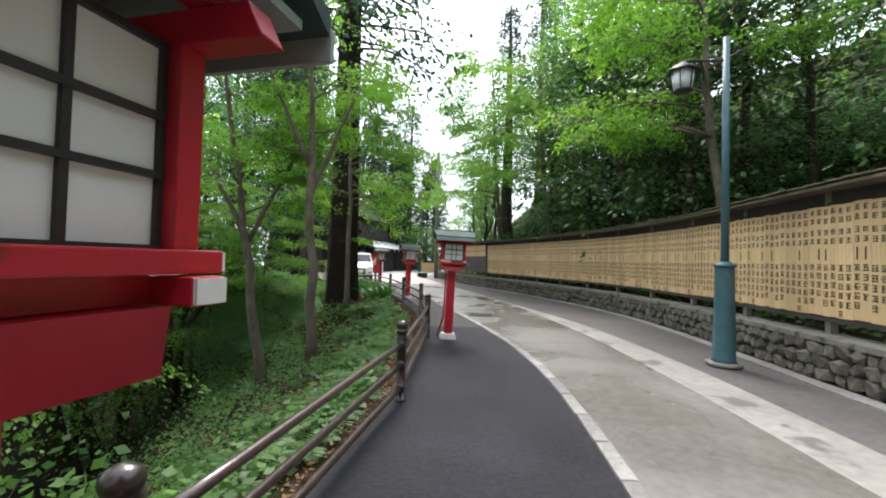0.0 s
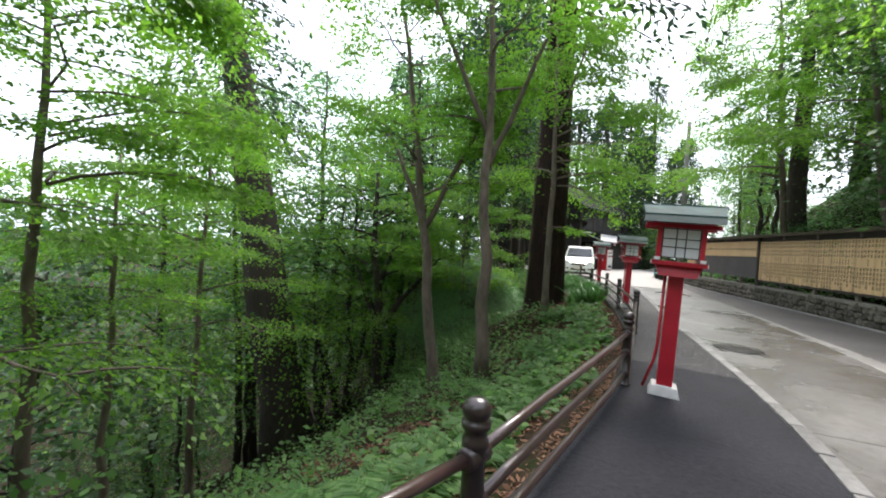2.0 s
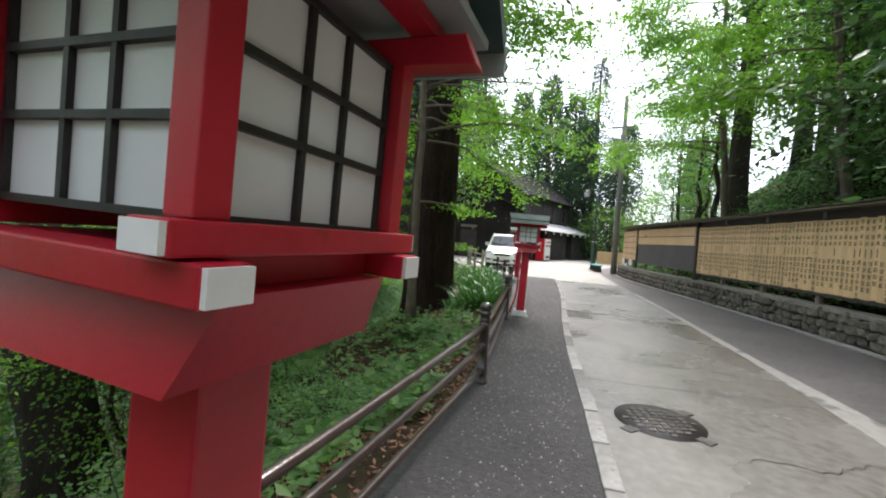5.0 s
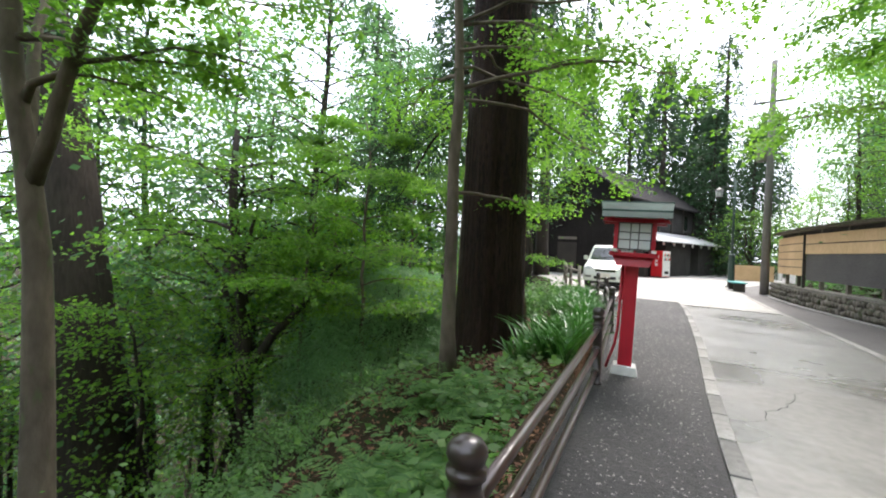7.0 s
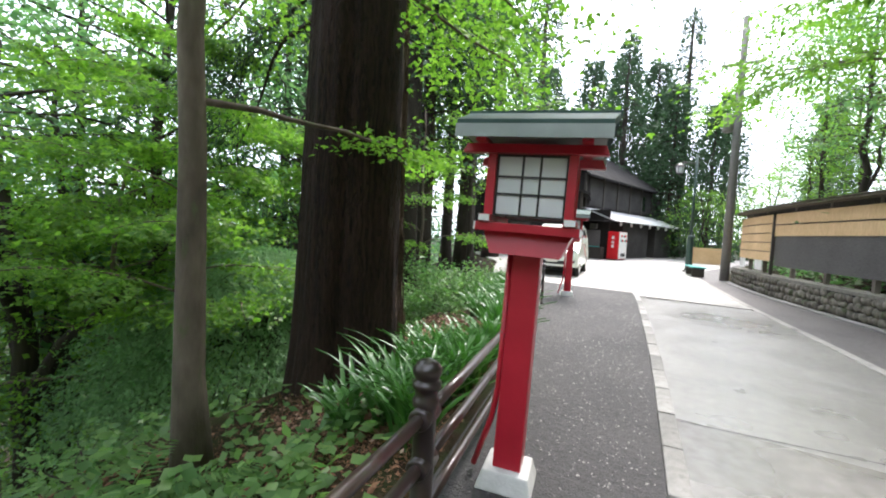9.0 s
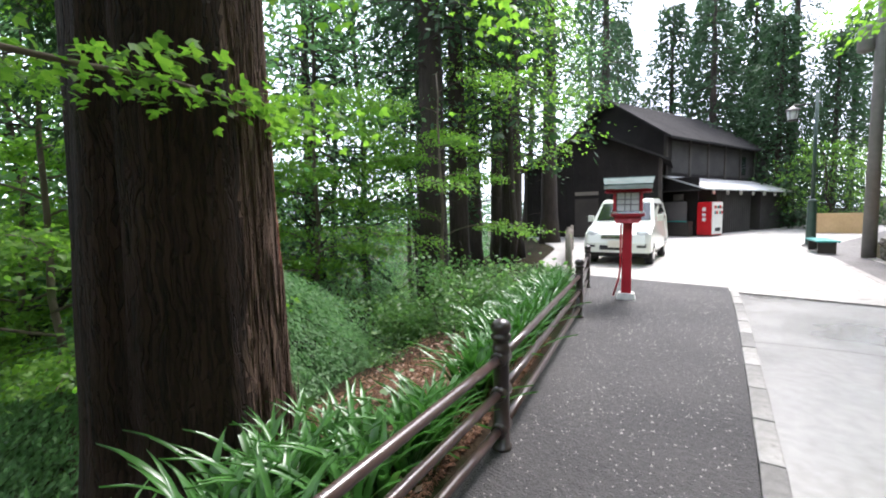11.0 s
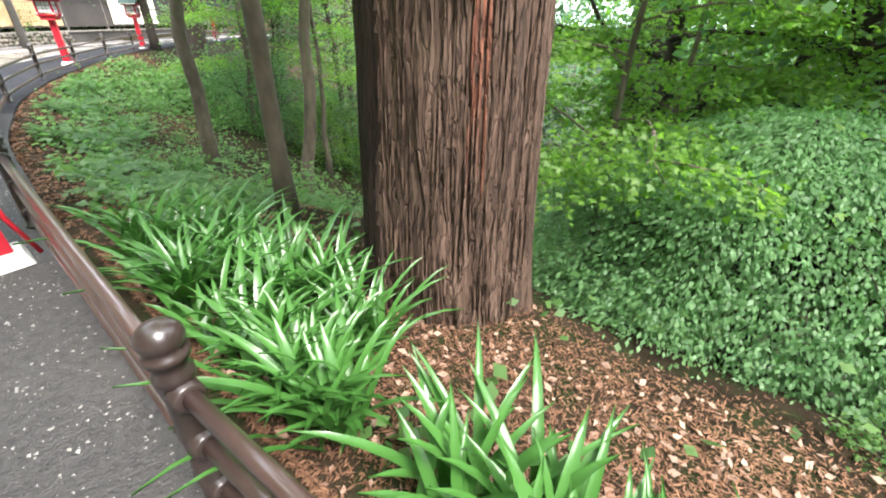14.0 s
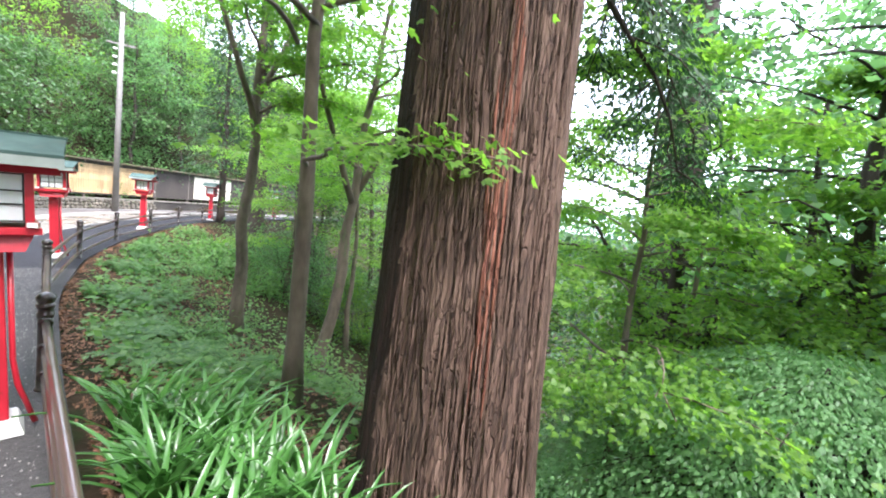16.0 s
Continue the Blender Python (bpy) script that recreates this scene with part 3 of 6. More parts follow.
for z in (1.24, 1.52, 1.80, 2.08):
    part("batten", extruded("batten", wall_x, 0.226, 0.24, z, z + 0.02, 27.45, 31, M_darkwood), M_darkwood, screen)
part("divider", bm_data("divider", bx(-0.04, 0.04, -0.04, 0.04, 0, 1.8, 0.005), M_darkwood), M_darkwood, screen, m=on_line(wall_x, 27.42, 0.26, 0.565))
for y in (23.4, 24.9, 26.4, 28.4, 29.9):
    part("post", post_me, M_greywood, screen, m=on_line(wall_x, y, 0.4, 0.565))
for y in (28.3, 30.1):
    sg = tagged(new("notice_sign", bm_data("notice_sign", bx(-0.01, 0.01, -0.35, 0.35, 0, 0.3, 0.004), M_white)), "small white notice under the reed screen", "sign")
    sg.matrix_basis = on_line(wall_x, y, 0.2, 0.66)

# ---------------------------------------------------------------- fence
fence = thing("guard_fence", "dark brown metal pipe fence with ball-topped posts", "fence")


def post_mesh():
    prof = [(0.0, 0.062), (0.02, 0.062), (0.022, 0.05), (0.60, 0.048), (0.61, 0.056), (0.64, 0.056), (0.65, 0.048), (0.685, 0.05), (0.69, 0.062), (0.715, 0.062), (0.72, 0.045),
            (0.735, 0.056), (0.755, 0.063), (0.775, 0.061), (0.795, 0.047), (0.808, 0.025), (0.812, 0.002)]
    v, t = tube_arrays([(0, 0, z) for z, _ in prof], [r for _, r in prof], 14)
    me = raw_mesh("post", v, t, M_post)
    me.polygons.foreach_set("use_smooth", [True] * len(me.polygons))
    return me


fence_posts = [(-17, -8.2), (-13.7, -5.1), (-10.5, -2.6), (-6.9, -0.6), (-3.6, 0.35), (-0.3, 1.12), (2.73, 1.70), (6.22, 1.89), (9.71, 1.64), (13.18, 0.89), (16.39, 0.08), (19.72, -1.05), (22.0, -2.0)]
p_me = post_mesh()
collar_me = tube("collar", [(0, -0.075, 0), (0, -0.07, 0), (0, 0.07, 0), (0, 0.075, 0)], [0.04, 0.048, 0.048, 0.04], M_post, 10)
for i, (y, x) in enumerate(fence_posts):
    po = part("post", p_me, M_post, fence, m=pose(x, y, 0))
    nxt = fence_posts[min(i + 1, len(fence_posts) - 1)]
    prv = fence_posts[max(i - 1, 0)]
    a = math.degrees(math.atan2(-(nxt[1] - prv[1]), nxt[0] - prv[0]))
    for z in (0.57, 0.36, 0.13):
        part("collar", collar_me, M_post, po, m=pose(0, 0, z, 0, 0, a))
    if i + 1 < len(fence_posts):
        for z in (0.57, 0.36, 0.13):
            pts = []
            for k in range(7):
                u = k / 6
                yy = y + (nxt[0] - y) * u
                xx = x + (nxt[1] - x) * u
                bow = float(fence_x(yy)) - xx
                pts.append((xx + 0.6 * bow * math.sin(math.pi * u), yy, z))
            part("rail", tube("rail", pts, 0.027, M_pipe, 12), M_pipe, fence)

# ---------------------------------------------------------------- red lanterns


def prism(bm, prof, y0, y1):
    """A solid with the outline prof in x and z, from y0 to y1."""
    a = [bm.verts.new((x, y0, z)) for x, z in prof]
    b = [bm.verts.new((x, y1, z)) for x, z in prof]
    n = len(prof)
    for i in range(n):
        bm.faces.new((a[i], a[(i + 1) % n], b[(i + 1) % n], b[i]))
    bm.faces.new(a[::-1])
    bm.faces.new(b)
    bmesh.ops.recalc_face_normals(bm, faces=bm.faces)
    return bm


def make_lantern():
    """A lantern on a post, its glazed box under a small gable roof; its face looks along y."""
    t = thing("street_lantern", "red lacquered lantern on a post with a green copper roof", "lantern", group="red lanterns along the footpath")
    part("foot", bx(-0.15, 0.15, -0.15, 0.15, 0, 0.10, 0.012, 0.03), M_base, t, "white concrete foot")
    part("post", bx(-0.075, 0.075, -0.075, 0.075, 0.10, 1.27, 0.008, 0.004), M_red, t)
    br = bmesh.new()
    prism(br, [(-0.17, 1.25), (0.17, 1.25), (0.25, 1.38), (-0.25, 1.38)], -0.2, 0.2)
    part("bracket", br, M_red, t)
    for s in (-1, 1):
        bar = part("sill_bar", bx(-0.29, 0.29, s * 0.235 - 0.035, s * 0.235 + 0.035, 1.38, 1.43, 0.004), M_red, t)
        for q in (-1, 1):
            part("end_cap", bx(q * 0.292 - 0.006, q * 0.292 + 0.006, s * 0.235 - 0.032, s * 0.235 + 0.032, 1.383, 1.427), M_white, bar, "white painted beam end")
        bar2 = part("side_bar", bx(s * 0.235 - 0.033, s * 0.235 + 0.033, -0.29, 0.29, 1.434, 1.475, 0.004), M_red, t)
        for q in (-1, 1):
            part("end_cap", bx(s * 0.235 - 0.03, s * 0.235 + 0.03, q * 0.292 - 0.006, q * 0.292 + 0.006, 1.437, 1.472), M_white, bar2, "white painted beam end")
    part("floor_plate", bx(-0.2, 0.2, -0.2, 0.2, 1.382, 1.43), M_red, t)
    for sx in (-1, 1):
        for sy in (-1, 1):
            part("corner_post", bx(sx * 0.225 - 0.025, sx * 0.225 + 0.025, sy * 0.225 - 0.025, sy * 0.225 + 0.025, 1.476, 1.83, 0.003), M_red, t)
    for k in range(4):
        r = pose(0, 0, 0, 0, 0, 90 * k)
        pane = part("pane", bx(-0.198, 0.198, -0.213, -0.206, 1.47, 1.83), M_paper, t, "frosted white pane", m=r)
        for z in (1.476, 1.60, 1.70, 1.822):
            part("muntin", bx(-0.2, 0.2, -0.225, -0.213, z - 0.006, z + 0.006), M_black, pane)
        for x in (-0.194, -0.05, 0.05, 0.194):
            part("muntin", bx(x - 0.006, x + 0.006, -0.2235, -0.2135, 1.476, 1.828), M_black, pane)
    for s in (-1, 1):
        part("head_beam", bx(-0.4, 0.4, s * 0.235 - 0.03, s * 0.235 + 0.03, 1.83, 1.885, 0.004), M_red, t)
        part("cross_beam", bx(s * 0.3 - 0.03, s * 0.3 + 0.03, -0.34, 0.34, 1.886, 1.915, 0.004), M_red, t)
    ceil = bmesh.new()
    box(ceil, -0.4, 0.4, -0.36, 0.36, 1.915, 1.935)
    part("roof_boarding", ceil, M_fascia, t, "pale underside boarding")
    for s in (-1, 1):
        f = bmesh.new()
        lo, hi = s * 0.44, s * 0.0
        ridge, eave = 2.085, 1.935
        pts = [(-0.42, lo, eave), (0.42, lo, eave), (0.47, hi, ridge), (-0.47, hi, ridge)]
        up = [f.verts.new((x, y, z + 0.045)) for x, y, z in pts]
        dn = [f.verts.new(p) for p in pts]
        f.faces.new(up)
        f.faces.new(dn[::-1])
        for i in range(4):
            f.faces.new((up[i], up[(i + 1) % 4], dn[(i + 1) % 4], dn[i]))
        bmesh.ops.recalc_face_normals(f, faces=f.faces)
        slope = part("roof_slope", f, M_copper, t, "green copper roof slope")
        part("fascia", bx(-0.425, 0.425, lo - 0.008, lo + 0.008, 1.885, 1.955), M_fascia, slope, "pale fascia edge")
    part("ridge", bx(-0.475, 0.475, -0.035, 0.035, 2.1, 2.135, 0.006), M_copper, t)
    gp = bmesh.new()
    prism(gp, [(-0.33, 1.936), (0.33, 1.936), (0.0, 2.075)], -0.38, 0.38)
    part("gable", gp, M_red, t, m=pose(0, 0, 0, 0, 0, 90))
    part("cable_pipe", tube("cable_pipe", [(-0.1, 0.03, 1.24), (-0.1, 0.03, 0.5), (-0.12, 0.03, 0.32), (-0.2, 0.03, 0.03)], 0.016, M_red, 8), M_red, t, "thin red cable pipe")
    # the head is narrow for its post
    for ob in t.children_recursive:
        if ob.type == 'MESH' and not ob.name.startswith(("cable", "foot", "post")):
            for v in ob.data.vertices:
                k = 0.82 if v.co.z > 1.88 else 0.86
                if v.co.z > 1.25:
                    v.co = Vector((v.co.x * k, v.co.y * k, 1.25 + (v.co.z - 1.25) * 0.85))
    return t


lantern = make_lantern()
spots = [(1.40, -1.07), (2.27, 6.19), (0.99, 13.85), (-1.05, 21.4), (-1.0, -8.2), (-5.2, -14.4)]
tilt = [(0, 0), (0, 2.2), (0, 1.8), (0, 0.5), (0, 0), (0, 0)]
turn = [-15, 4, 15, 19, -25, -35]
for k, (x, y) in enumerate(spots):
    m = pose(x, y, 0.0, tilt[k][0], tilt[k][1], turn[k])
    if k == 0:
        lantern.matrix_basis = m
    else:
        copy_thing(lantern, m)

# ---------------------------------------------------------------- lamp posts and pole


def make_lamp(label, metal):
    t = thing("street_lamp", label, "street lamp")
    part("base_plate", tube("base_plate", [(0, 0, 0), (0, 0, 0.05)], 0.24, M_kerb, 6), M_kerb, t, "pale concrete footing")
    part("base_column", tube("base_column", [(0, 0, 0.05), (0, 0, 0.1), (0, 0, 0.4), (0, 0, 1.42), (0, 0, 1.45)], [0.17, 0.15, 0.145, 0.125, 0.135], metal, 6), metal, t)
    part("collar", tube("collar", [(0, 0, 1.45), (0, 0, 1.48), (0, 0, 1.5), (0, 0, 1.53)], [0.15, 0.15, 0.1, 0.06], metal, 12), metal, t)
    part("pole", tube("pole", [(0, 0, 1.5), (0, 0, 4.9)], [0.055, 0.045], metal, 10), metal, t)
    part("arm", tube("arm", [(0.1, 0, 4.55), (-0.15, 0, 4.55), (-0.5, 0, 4.58), (-0.6, 0, 4.54)], 0.022, M_black, 8), M_black, t, "black arm")
    head = part("lamp_head", tube("lamp_head", [(-0.6, 0, 4.56), (-0.6, 0, 4.52), (-0.6, 0, 4.42), (-0.6, 0, 4.4)], [0.03, 0.08, 0.24, 0.25], M_black, 6), M_black, t, "black lantern hood")
    part("glass", tube("glass", [(-0.6, 0, 4.4), (-0.6, 0, 4.12)], [0.17, 0.13], M_paper, 6), M_paper, head, "pale lamp glass")
    part("lower_ring", tube("lower_ring", [(-0.6, 0, 4.12), (-0.6, 0, 4.09)], [0.15, 0.13], M_black, 6), M_black, head)
    for k in range(6):
        a = math.pi / 3 * k
        part("bar", tube("bar", [(-0.6 + 0.175 * math.cos(a), 0.175 * math.sin(a), 4.4), (-0.6 + 0.135 * math.cos(a), 0.135 * math.sin(a), 4.1)], 0.009, M_black, 5), M_black, head)
    return t


lamp = make_lamp("blue-green enamelled street lamp with a hanging lantern head", M_lampblue)
lamp.matrix_basis = pose(6.3, 4.55, 0, 0, 0, -12)
lamp2 = make_lamp("dark green street lamp with a hanging lantern head", M_lampgreen)
lamp2.matrix_basis = pose(0.55, 35.2, 0, 0, 0, 10) @ Matrix.Diagonal((1.15, 1.15, 1.15, 1))

pole = thing("utility_pole", "grey concrete utility pole with a transformer and wires", "utility pole", pose(2.0, 31.2, 0))
part("shaft", tube("shaft", [(0, 0, 0), (0, 0, 10)], [0.16, 0.11], M_polegrey, 12), M_polegrey, pole)
part("transformer", tube("transformer", [(-0.3, 0, 5.7), (-0.3, 0, 5.75), (-0.3, 0, 6.35), (-0.3, 0, 6.4)], [0.15, 0.19, 0.19, 0.15], M_polegrey, 12), M_polegrey, pole, "grey transformer can")
part("cross_arm", bx(-0.7, 0.7, -0.04, 0.04, 8.2, 8.3, 0.01), M_polegrey, pole)
for x in (-0.6, 0.0, 0.6):
    part("insulator", tube("insulator", [(x, 0, 8.3), (x, 0, 8.34), (x, 0, 8.42), (x, 0, 8.46)], [0.02, 0.05, 0.05, 0.02], M_white, 8), M_white, pole, "white insulator")
pole2 = thing("utility_pole", "grey concrete utility pole with insulators beside the lane", "utility pole", pose(3.3, -10.0, 0))
part("shaft", tube("shaft", [(0, 0, 0), (0, 0, 10)], [0.15, 0.1], M_polegrey, 12), M_polegrey, pole2)
part("cross_arm", bx(-0.6, 0.6, -0.04, 0.04, 8.4, 8.5, 0.01), M_polegrey, pole2)
for z in (7.0, 7.4, 7.8, 8.2):
    part("insulator", tube("insulator", [(0.14, 0, z), (0.2, 0, z), (0.3, 0, z), (0.34, 0, z)], [0.02, 0.06, 0.06, 0.02], M_white, 8), M_white, pole2, "white insulator")


def sag(a, b, drop, n=14):
    a, b = np.array(a, float), np.array(b, float)
    u = np.linspace(0, 1, n)[:, None]
    p = a * (1 - u) + b * u
    p[:, 2] -= (drop * 4 * u * (1 - u))[:, 0]
    return p


for k, (dx, dz) in enumerate(((-0.6, 8.46), (0.0, 8.46), (0.6, 8.46))):
    tagged(new("overhead_cable", tube("overhead_cable", sag((2.0 + dx, 31.2, dz), (3.3 + dx * 0.5, -10.0, 8.4), 0.8), 0.012, M_black, 5)), "thin black overhead cable between poles", "cable")

bench = thing("bench", "low bench with a teal top beside the lane", "bench", pose(0.95, 32.6, 0, 0, 0, 12))
part("seat", bx(-0.28, 0.28, -0.9, 0.9, 0.36, 0.41, 0.01), M_teal, bench, "teal seat board")
for y in (-0.7, 0.7):
    part("leg", bx(-0.22, 0.22, y - 0.05, y + 0.05, 0, 0.36, 0.008), M_darkwood, bench)

# manhole in the lane
hole = thing("manhole_cover", "round cast iron manhole cover in the lane", "manhole", pose(3.24, 9.76, -0.02, 0, 0, 20))
part("rim", tube("rim", [(0, 0, -0.03), (0, 0, 0.007)], 0.36, M_iron, 28), M_iron, hole)
for i in range(-4, 5):
    for j in range(-4, 5):
        if i * i + j * j < 17:
            part("stud", bx(i * 0.07 - 0.024, i * 0.07 + 0.024, j * 0.07 - 0.024, j * 0.07 + 0.024, 0.007, 0.013), M_iron, hole)
for a in (35, 215, 305):
    part("lug", bx(0.33, 0.45, -0.05, 0.05, -0.02, 0.009, 0.004), M_iron, hole, m=pose(0, 0, 0, 0, 0, a))

# ---------------------------------------------------------------- car


def make_car():
    c = thing("parked_van", "small pearl white van parked on the forecourt", "car")
    prof = [(0.0, 0.3), (-0.02, 0.52), (0.06, 0.72), (0.3, 0.84), (0.62, 0.93), (0.78, 1.0), (1.28, 1.5), (1.5, 1.56), (2.6, 1.58), (3.2, 1.5), (3.32, 1.1), (3.38, 0.6), (3.36, 0.3)]
    bm = bmesh.new()
    rows = []
    for s in (-1, -0.96, -0.86, 0.86, 0.96, 1):
        r = []
        for y, z in prof:
            k = 0.74 - max(0.0, z - 0.9) * 0.2
            squeeze = {1: 0.0, 0.96: 0.012, 0.86: 0.03}[abs(s)]
            yy = y + (0.10 * (1 - squeeze / 0.03) if y < 0.7 else 0)
            r.append(bm.verts.new((s * k, yy, z - (0.05 if abs(s) == 1 and z > 1.45 else 0))))
        rows.append(r)
    for a, b in zip(rows, rows[1:]):
        for i in range(len(prof) - 1):
            bm.faces.new((a[i], a[i + 1], b[i + 1], b[i]))
        bm.faces.new((a[-1], a[0], b[0], b[-1]))
    bm.faces.new(rows[0][::-1])
    bm.faces.new(rows[-1])
    bmesh.ops.recalc_face_normals(bm, faces=bm.faces)
    body = part("body", bm, M_car, c)

    def sheet(name, pts, material, parent, label=""):
        b2 = bmesh.new()
        vs = [b2.verts.new(p) for p in pts]
        f = b2.faces.new(vs)
        b2.normal_update()
        g = bmesh.ops.extrude_face_region(b2, geom=[f])
        for v in [e for e in g["geom"] if isinstance(e, bmesh.types.BMVert)]:
            v.co += f.normal * 0.012
        bmesh.ops.recalc_face_normals(b2, faces=b2.faces)
        return part(name, b2, material, parent, label)

    sheet("windscreen", [(-0.63, 0.80, 1.035), (0.63, 0.80, 1.035), (0.56, 1.22, 1.455), (-0.56, 1.22, 1.455)], M_glassdark, c, "dark windscreen")
    for s in (-1, 1):
        sheet("side_window", [(s * 0.70, 1.06, 1.05), (s * 0.70, 1.95, 1.05), (s * 0.625, 1.95, 1.44), (s * 0.63, 1.40, 1.44)][::s], M_glassdark, c, "dark side window")
        sheet("side_window", [(s * 0.70, 2.02, 1.05), (s * 0.70, 3.1, 1.05), (s * 0.625, 3.0, 1.44), (s * 0.625, 2.02, 1.44)][::s], M_glassdark, c, "dark side window")
        hl = bmesh.new()
        bmesh.ops.create_uvsphere(hl, u_segments=14, v_segments=8, radius=1)
        for v in hl.verts:
            v.co = Vector((s * 0.55 + v.co.x * 0.15, 0.15 + v.co.y * 0.11, 0.73 + v.co.z * 0.1))
        part("headlight", hl, M_lens, c, "clear headlight", True)
        part("mirror", bx(s * 0.82 - 0.07, s * 0.82 + 0.07, 0.95, 1.05, 1.0, 1.16, 0.02), M_car, c)
        part("fog_recess", bx(s * 0.56 - 0.1, s * 0.56 + 0.1, -0.016, 0.05, 0.42, 0.52, 0.01), M_rubber, c, "black bumper recess")
        for y in (0.62, 2.75):
            w = part("wheel", tube("wheel", [(s * 0.56, y, 0.27), (s * 0.58, y, 0.27), (s * 0.72, y, 0.27), (s * 0.74, y, 0.27)], [0.24, 0.27, 0.27, 0.24], M_rubber, 20), M_rubber, c)
            part("rim", tube("rim", [(s * 0.735, y, 0.27), (s * 0.75, y, 0.27)], [0.17, 0.15], M_chrome, 16), M_chrome, w, "silver wheel rim")
    part("grille", bx(-0.32, 0.32, -0.0, 0.06, 0.62, 0.70, 0.01), M_rubber, c, "dark grille")
    for z in (0.64, 0.68):
        part("grille_bar", bx(-0.34, 0.34, -0.012, 0.04, z - 0.008, z + 0.008), M_chrome, c, "chrome grille bar")
    part("lower_intake", bx(-0.36, 0.36, -0.018, 0.05, 0.36, 0.47, 0.01), M_rubber, c, "black lower intake")
    part("number_plate", bx(-0.17, 0.17, -0.034, -0.02, 0.42, 0.58, 0.004), M_sheet, c, "plain pale number plate")
    part("wiper", tube("wiper", [(-0.5, 0.79, 1.03), (-0.1, 0.85, 1.12), (0.1, 0.87, 1.13)], 0.01, M_rubber, 5), M_rubber, c, "black wiper")
    part("underbody", bx(-0.66, 0.66, 0.25, 3.2, 0.18, 0.3), M_rubber, c)
    return c


car = make_car()
car.matrix_basis = pose(-2.95, 25.7, -0.02, 0, 0, 10) @ Matrix.Diagonal((1.15, 1.15, 1.17, 1))

# ---------------------------------------------------------------- house, vending machine


def gable_house(name, label, x0, x1, y0, y1, eave, ridge, along_y, wallmat, m, over=0.6):
    """A timber house with plank walls, corner posts and a pitched roof."""
    h = thing(name, label, "house", m)
    w = part("wall", bx(x0, x1, y0, y1, 0, eave), wallmat, h)
    r = bmesh.new()
    if along_y:
        mid = (x0 + x1) / 2
        prism(r, [(x0, eave), (x1, eave), (mid, ridge)], y0, y1)
        part("gable", r, wallmat, h)
        for s, xe in ((-1, x0), (1, x1)):
            k = (ridge - eave) / abs(mid - xe)
            xo = xe + s * over
            zo = eave - k * over
            q = bmesh.new()
            prism(q, [(xo, zo), (mid, ridge), (mid, ridge + 0.14), (xo, zo + 0.14)], y0 - over, y1 + over)
            part("roof", q, M_rooftile, h, "dark tiled roof slope")
    for x in (x0, x1):
        for y in (y0, y1):
            part("corner_post", bx(x - 0.09, x + 0.09, y - 0.09, y + 0.09, 0, eave, 0.01), M_darkwood, h)
    return h, w


hm = pose(-4.6, 42.2, 0, 0, 0, -12)
house, hwall = gable_house("timber_house", "dark two-storey timber house with a tin-roofed lean-to", -9.0, -1.6, -1.0, 12.0, 6.0, 8.6, True, M_house, hm)
for y in np.arange(-0.4, 12, 2.4):
    part("upper_panel", bx(-1.6, -1.565, y, y + 2.0, 3.7, 5.6), M_housegrey, house, "grey boarded upper wall panel")
    part("frame_post", bx(-1.6, -1.52, y + 2.08, y + 2.3, 0, 5.9), M_darkwood, house)
part("upper_window", bx(-1.6, -1.55, 9.0, 9.9, 3.9, 5.2), M_glassdark, house, "dark upper window")
lean = bmesh.new()
prism(lean, [(-1.7, 3.45), (0.7, 2.55), (0.7, 2.63), (-1.7, 3.53)], -1.2, 12.4)
part("lean_to_roof", lean, M_tin, house, "pale tin lean-to roof")
part("lean_to_wall", bx(-1.6, 0.1, 1.6, 6.4, 0, 2.72), M_housegrey, house, "grey boarded lean-to wall")
part("lean_to_wall", bx(-1.6, 0.1, 8.0, 12.0, 0, 2.72), M_housegrey, house, "grey boarded lean-to wall")
# a solid dark box stands for the unlit inside of the doorway
part("dark_doorway", bx(-1.6, -1.1, 6.4, 8.0, 0, 2.5), M_darkwood, house, "solid dark block for the shade inside a doorway")
for k in range(16):
    yy = 1.6 + k * 0.3
    part("batten", bx(0.1, 0.13, yy, yy + 0.05, 0, 2.7), M_housegrey, house)
for k in range(13):
    yy = 8.0 + k * 0.32
    part("batten", bx(0.1, 0.13, yy, yy + 0.05, 0, 2.7), M_housegrey, house)
for y in (0.4, 2.2, 4.0, 5.8, 7.6, 9.4, 11.2):
    part("lantern_lamp", tube("lantern_lamp", [(0.45, y, 2.6), (0.45, y, 2.5), (0.45, y, 2.34), (0.45, y, 2.3)], [0.02, 0.09, 0.08, 0.03], M_white, 8), M_white, house, "small white eave lamp")
shed, swall = gable_house("timber_shed", "black boarded shed with a low gable", -4.0, 3.4, 0, 7, 4.2, 6.0, True, M_house, pose(-9.0, 37.6, 0, 0, 0, 14), 0.5)
for k in range(18):
    part("board", bx(-3.9 + k * 0.41, -3.56 + k * 0.41, -0.03, 0, 0.1, 4.2), M_house, shed)
part("doorway", bx(-1.0, 0.3, -0.05, -0.03, 0.0, 2.2), M_darkwood, shed, "dark sliding door")
part("sign_board", bx(-1.0, 0.3, -0.08, -0.05, 2.4, 2.6), M_greywood, shed, "weathered sign board")
hut = thing("counter_hut", "dark stall front with a teal screen beside the vending machine", "stall", pose(-5.6, 40.6, 0, 0, 0, -12))
part("back_wall", bx(-1.4, 1.0, 0.6, 0.7, 0, 3.3), M_house, hut)
part("counter", bx(-0.9, 0.9, -0.2, 0.3, 0, 0.8, 0.01), M_darkwood, hut)
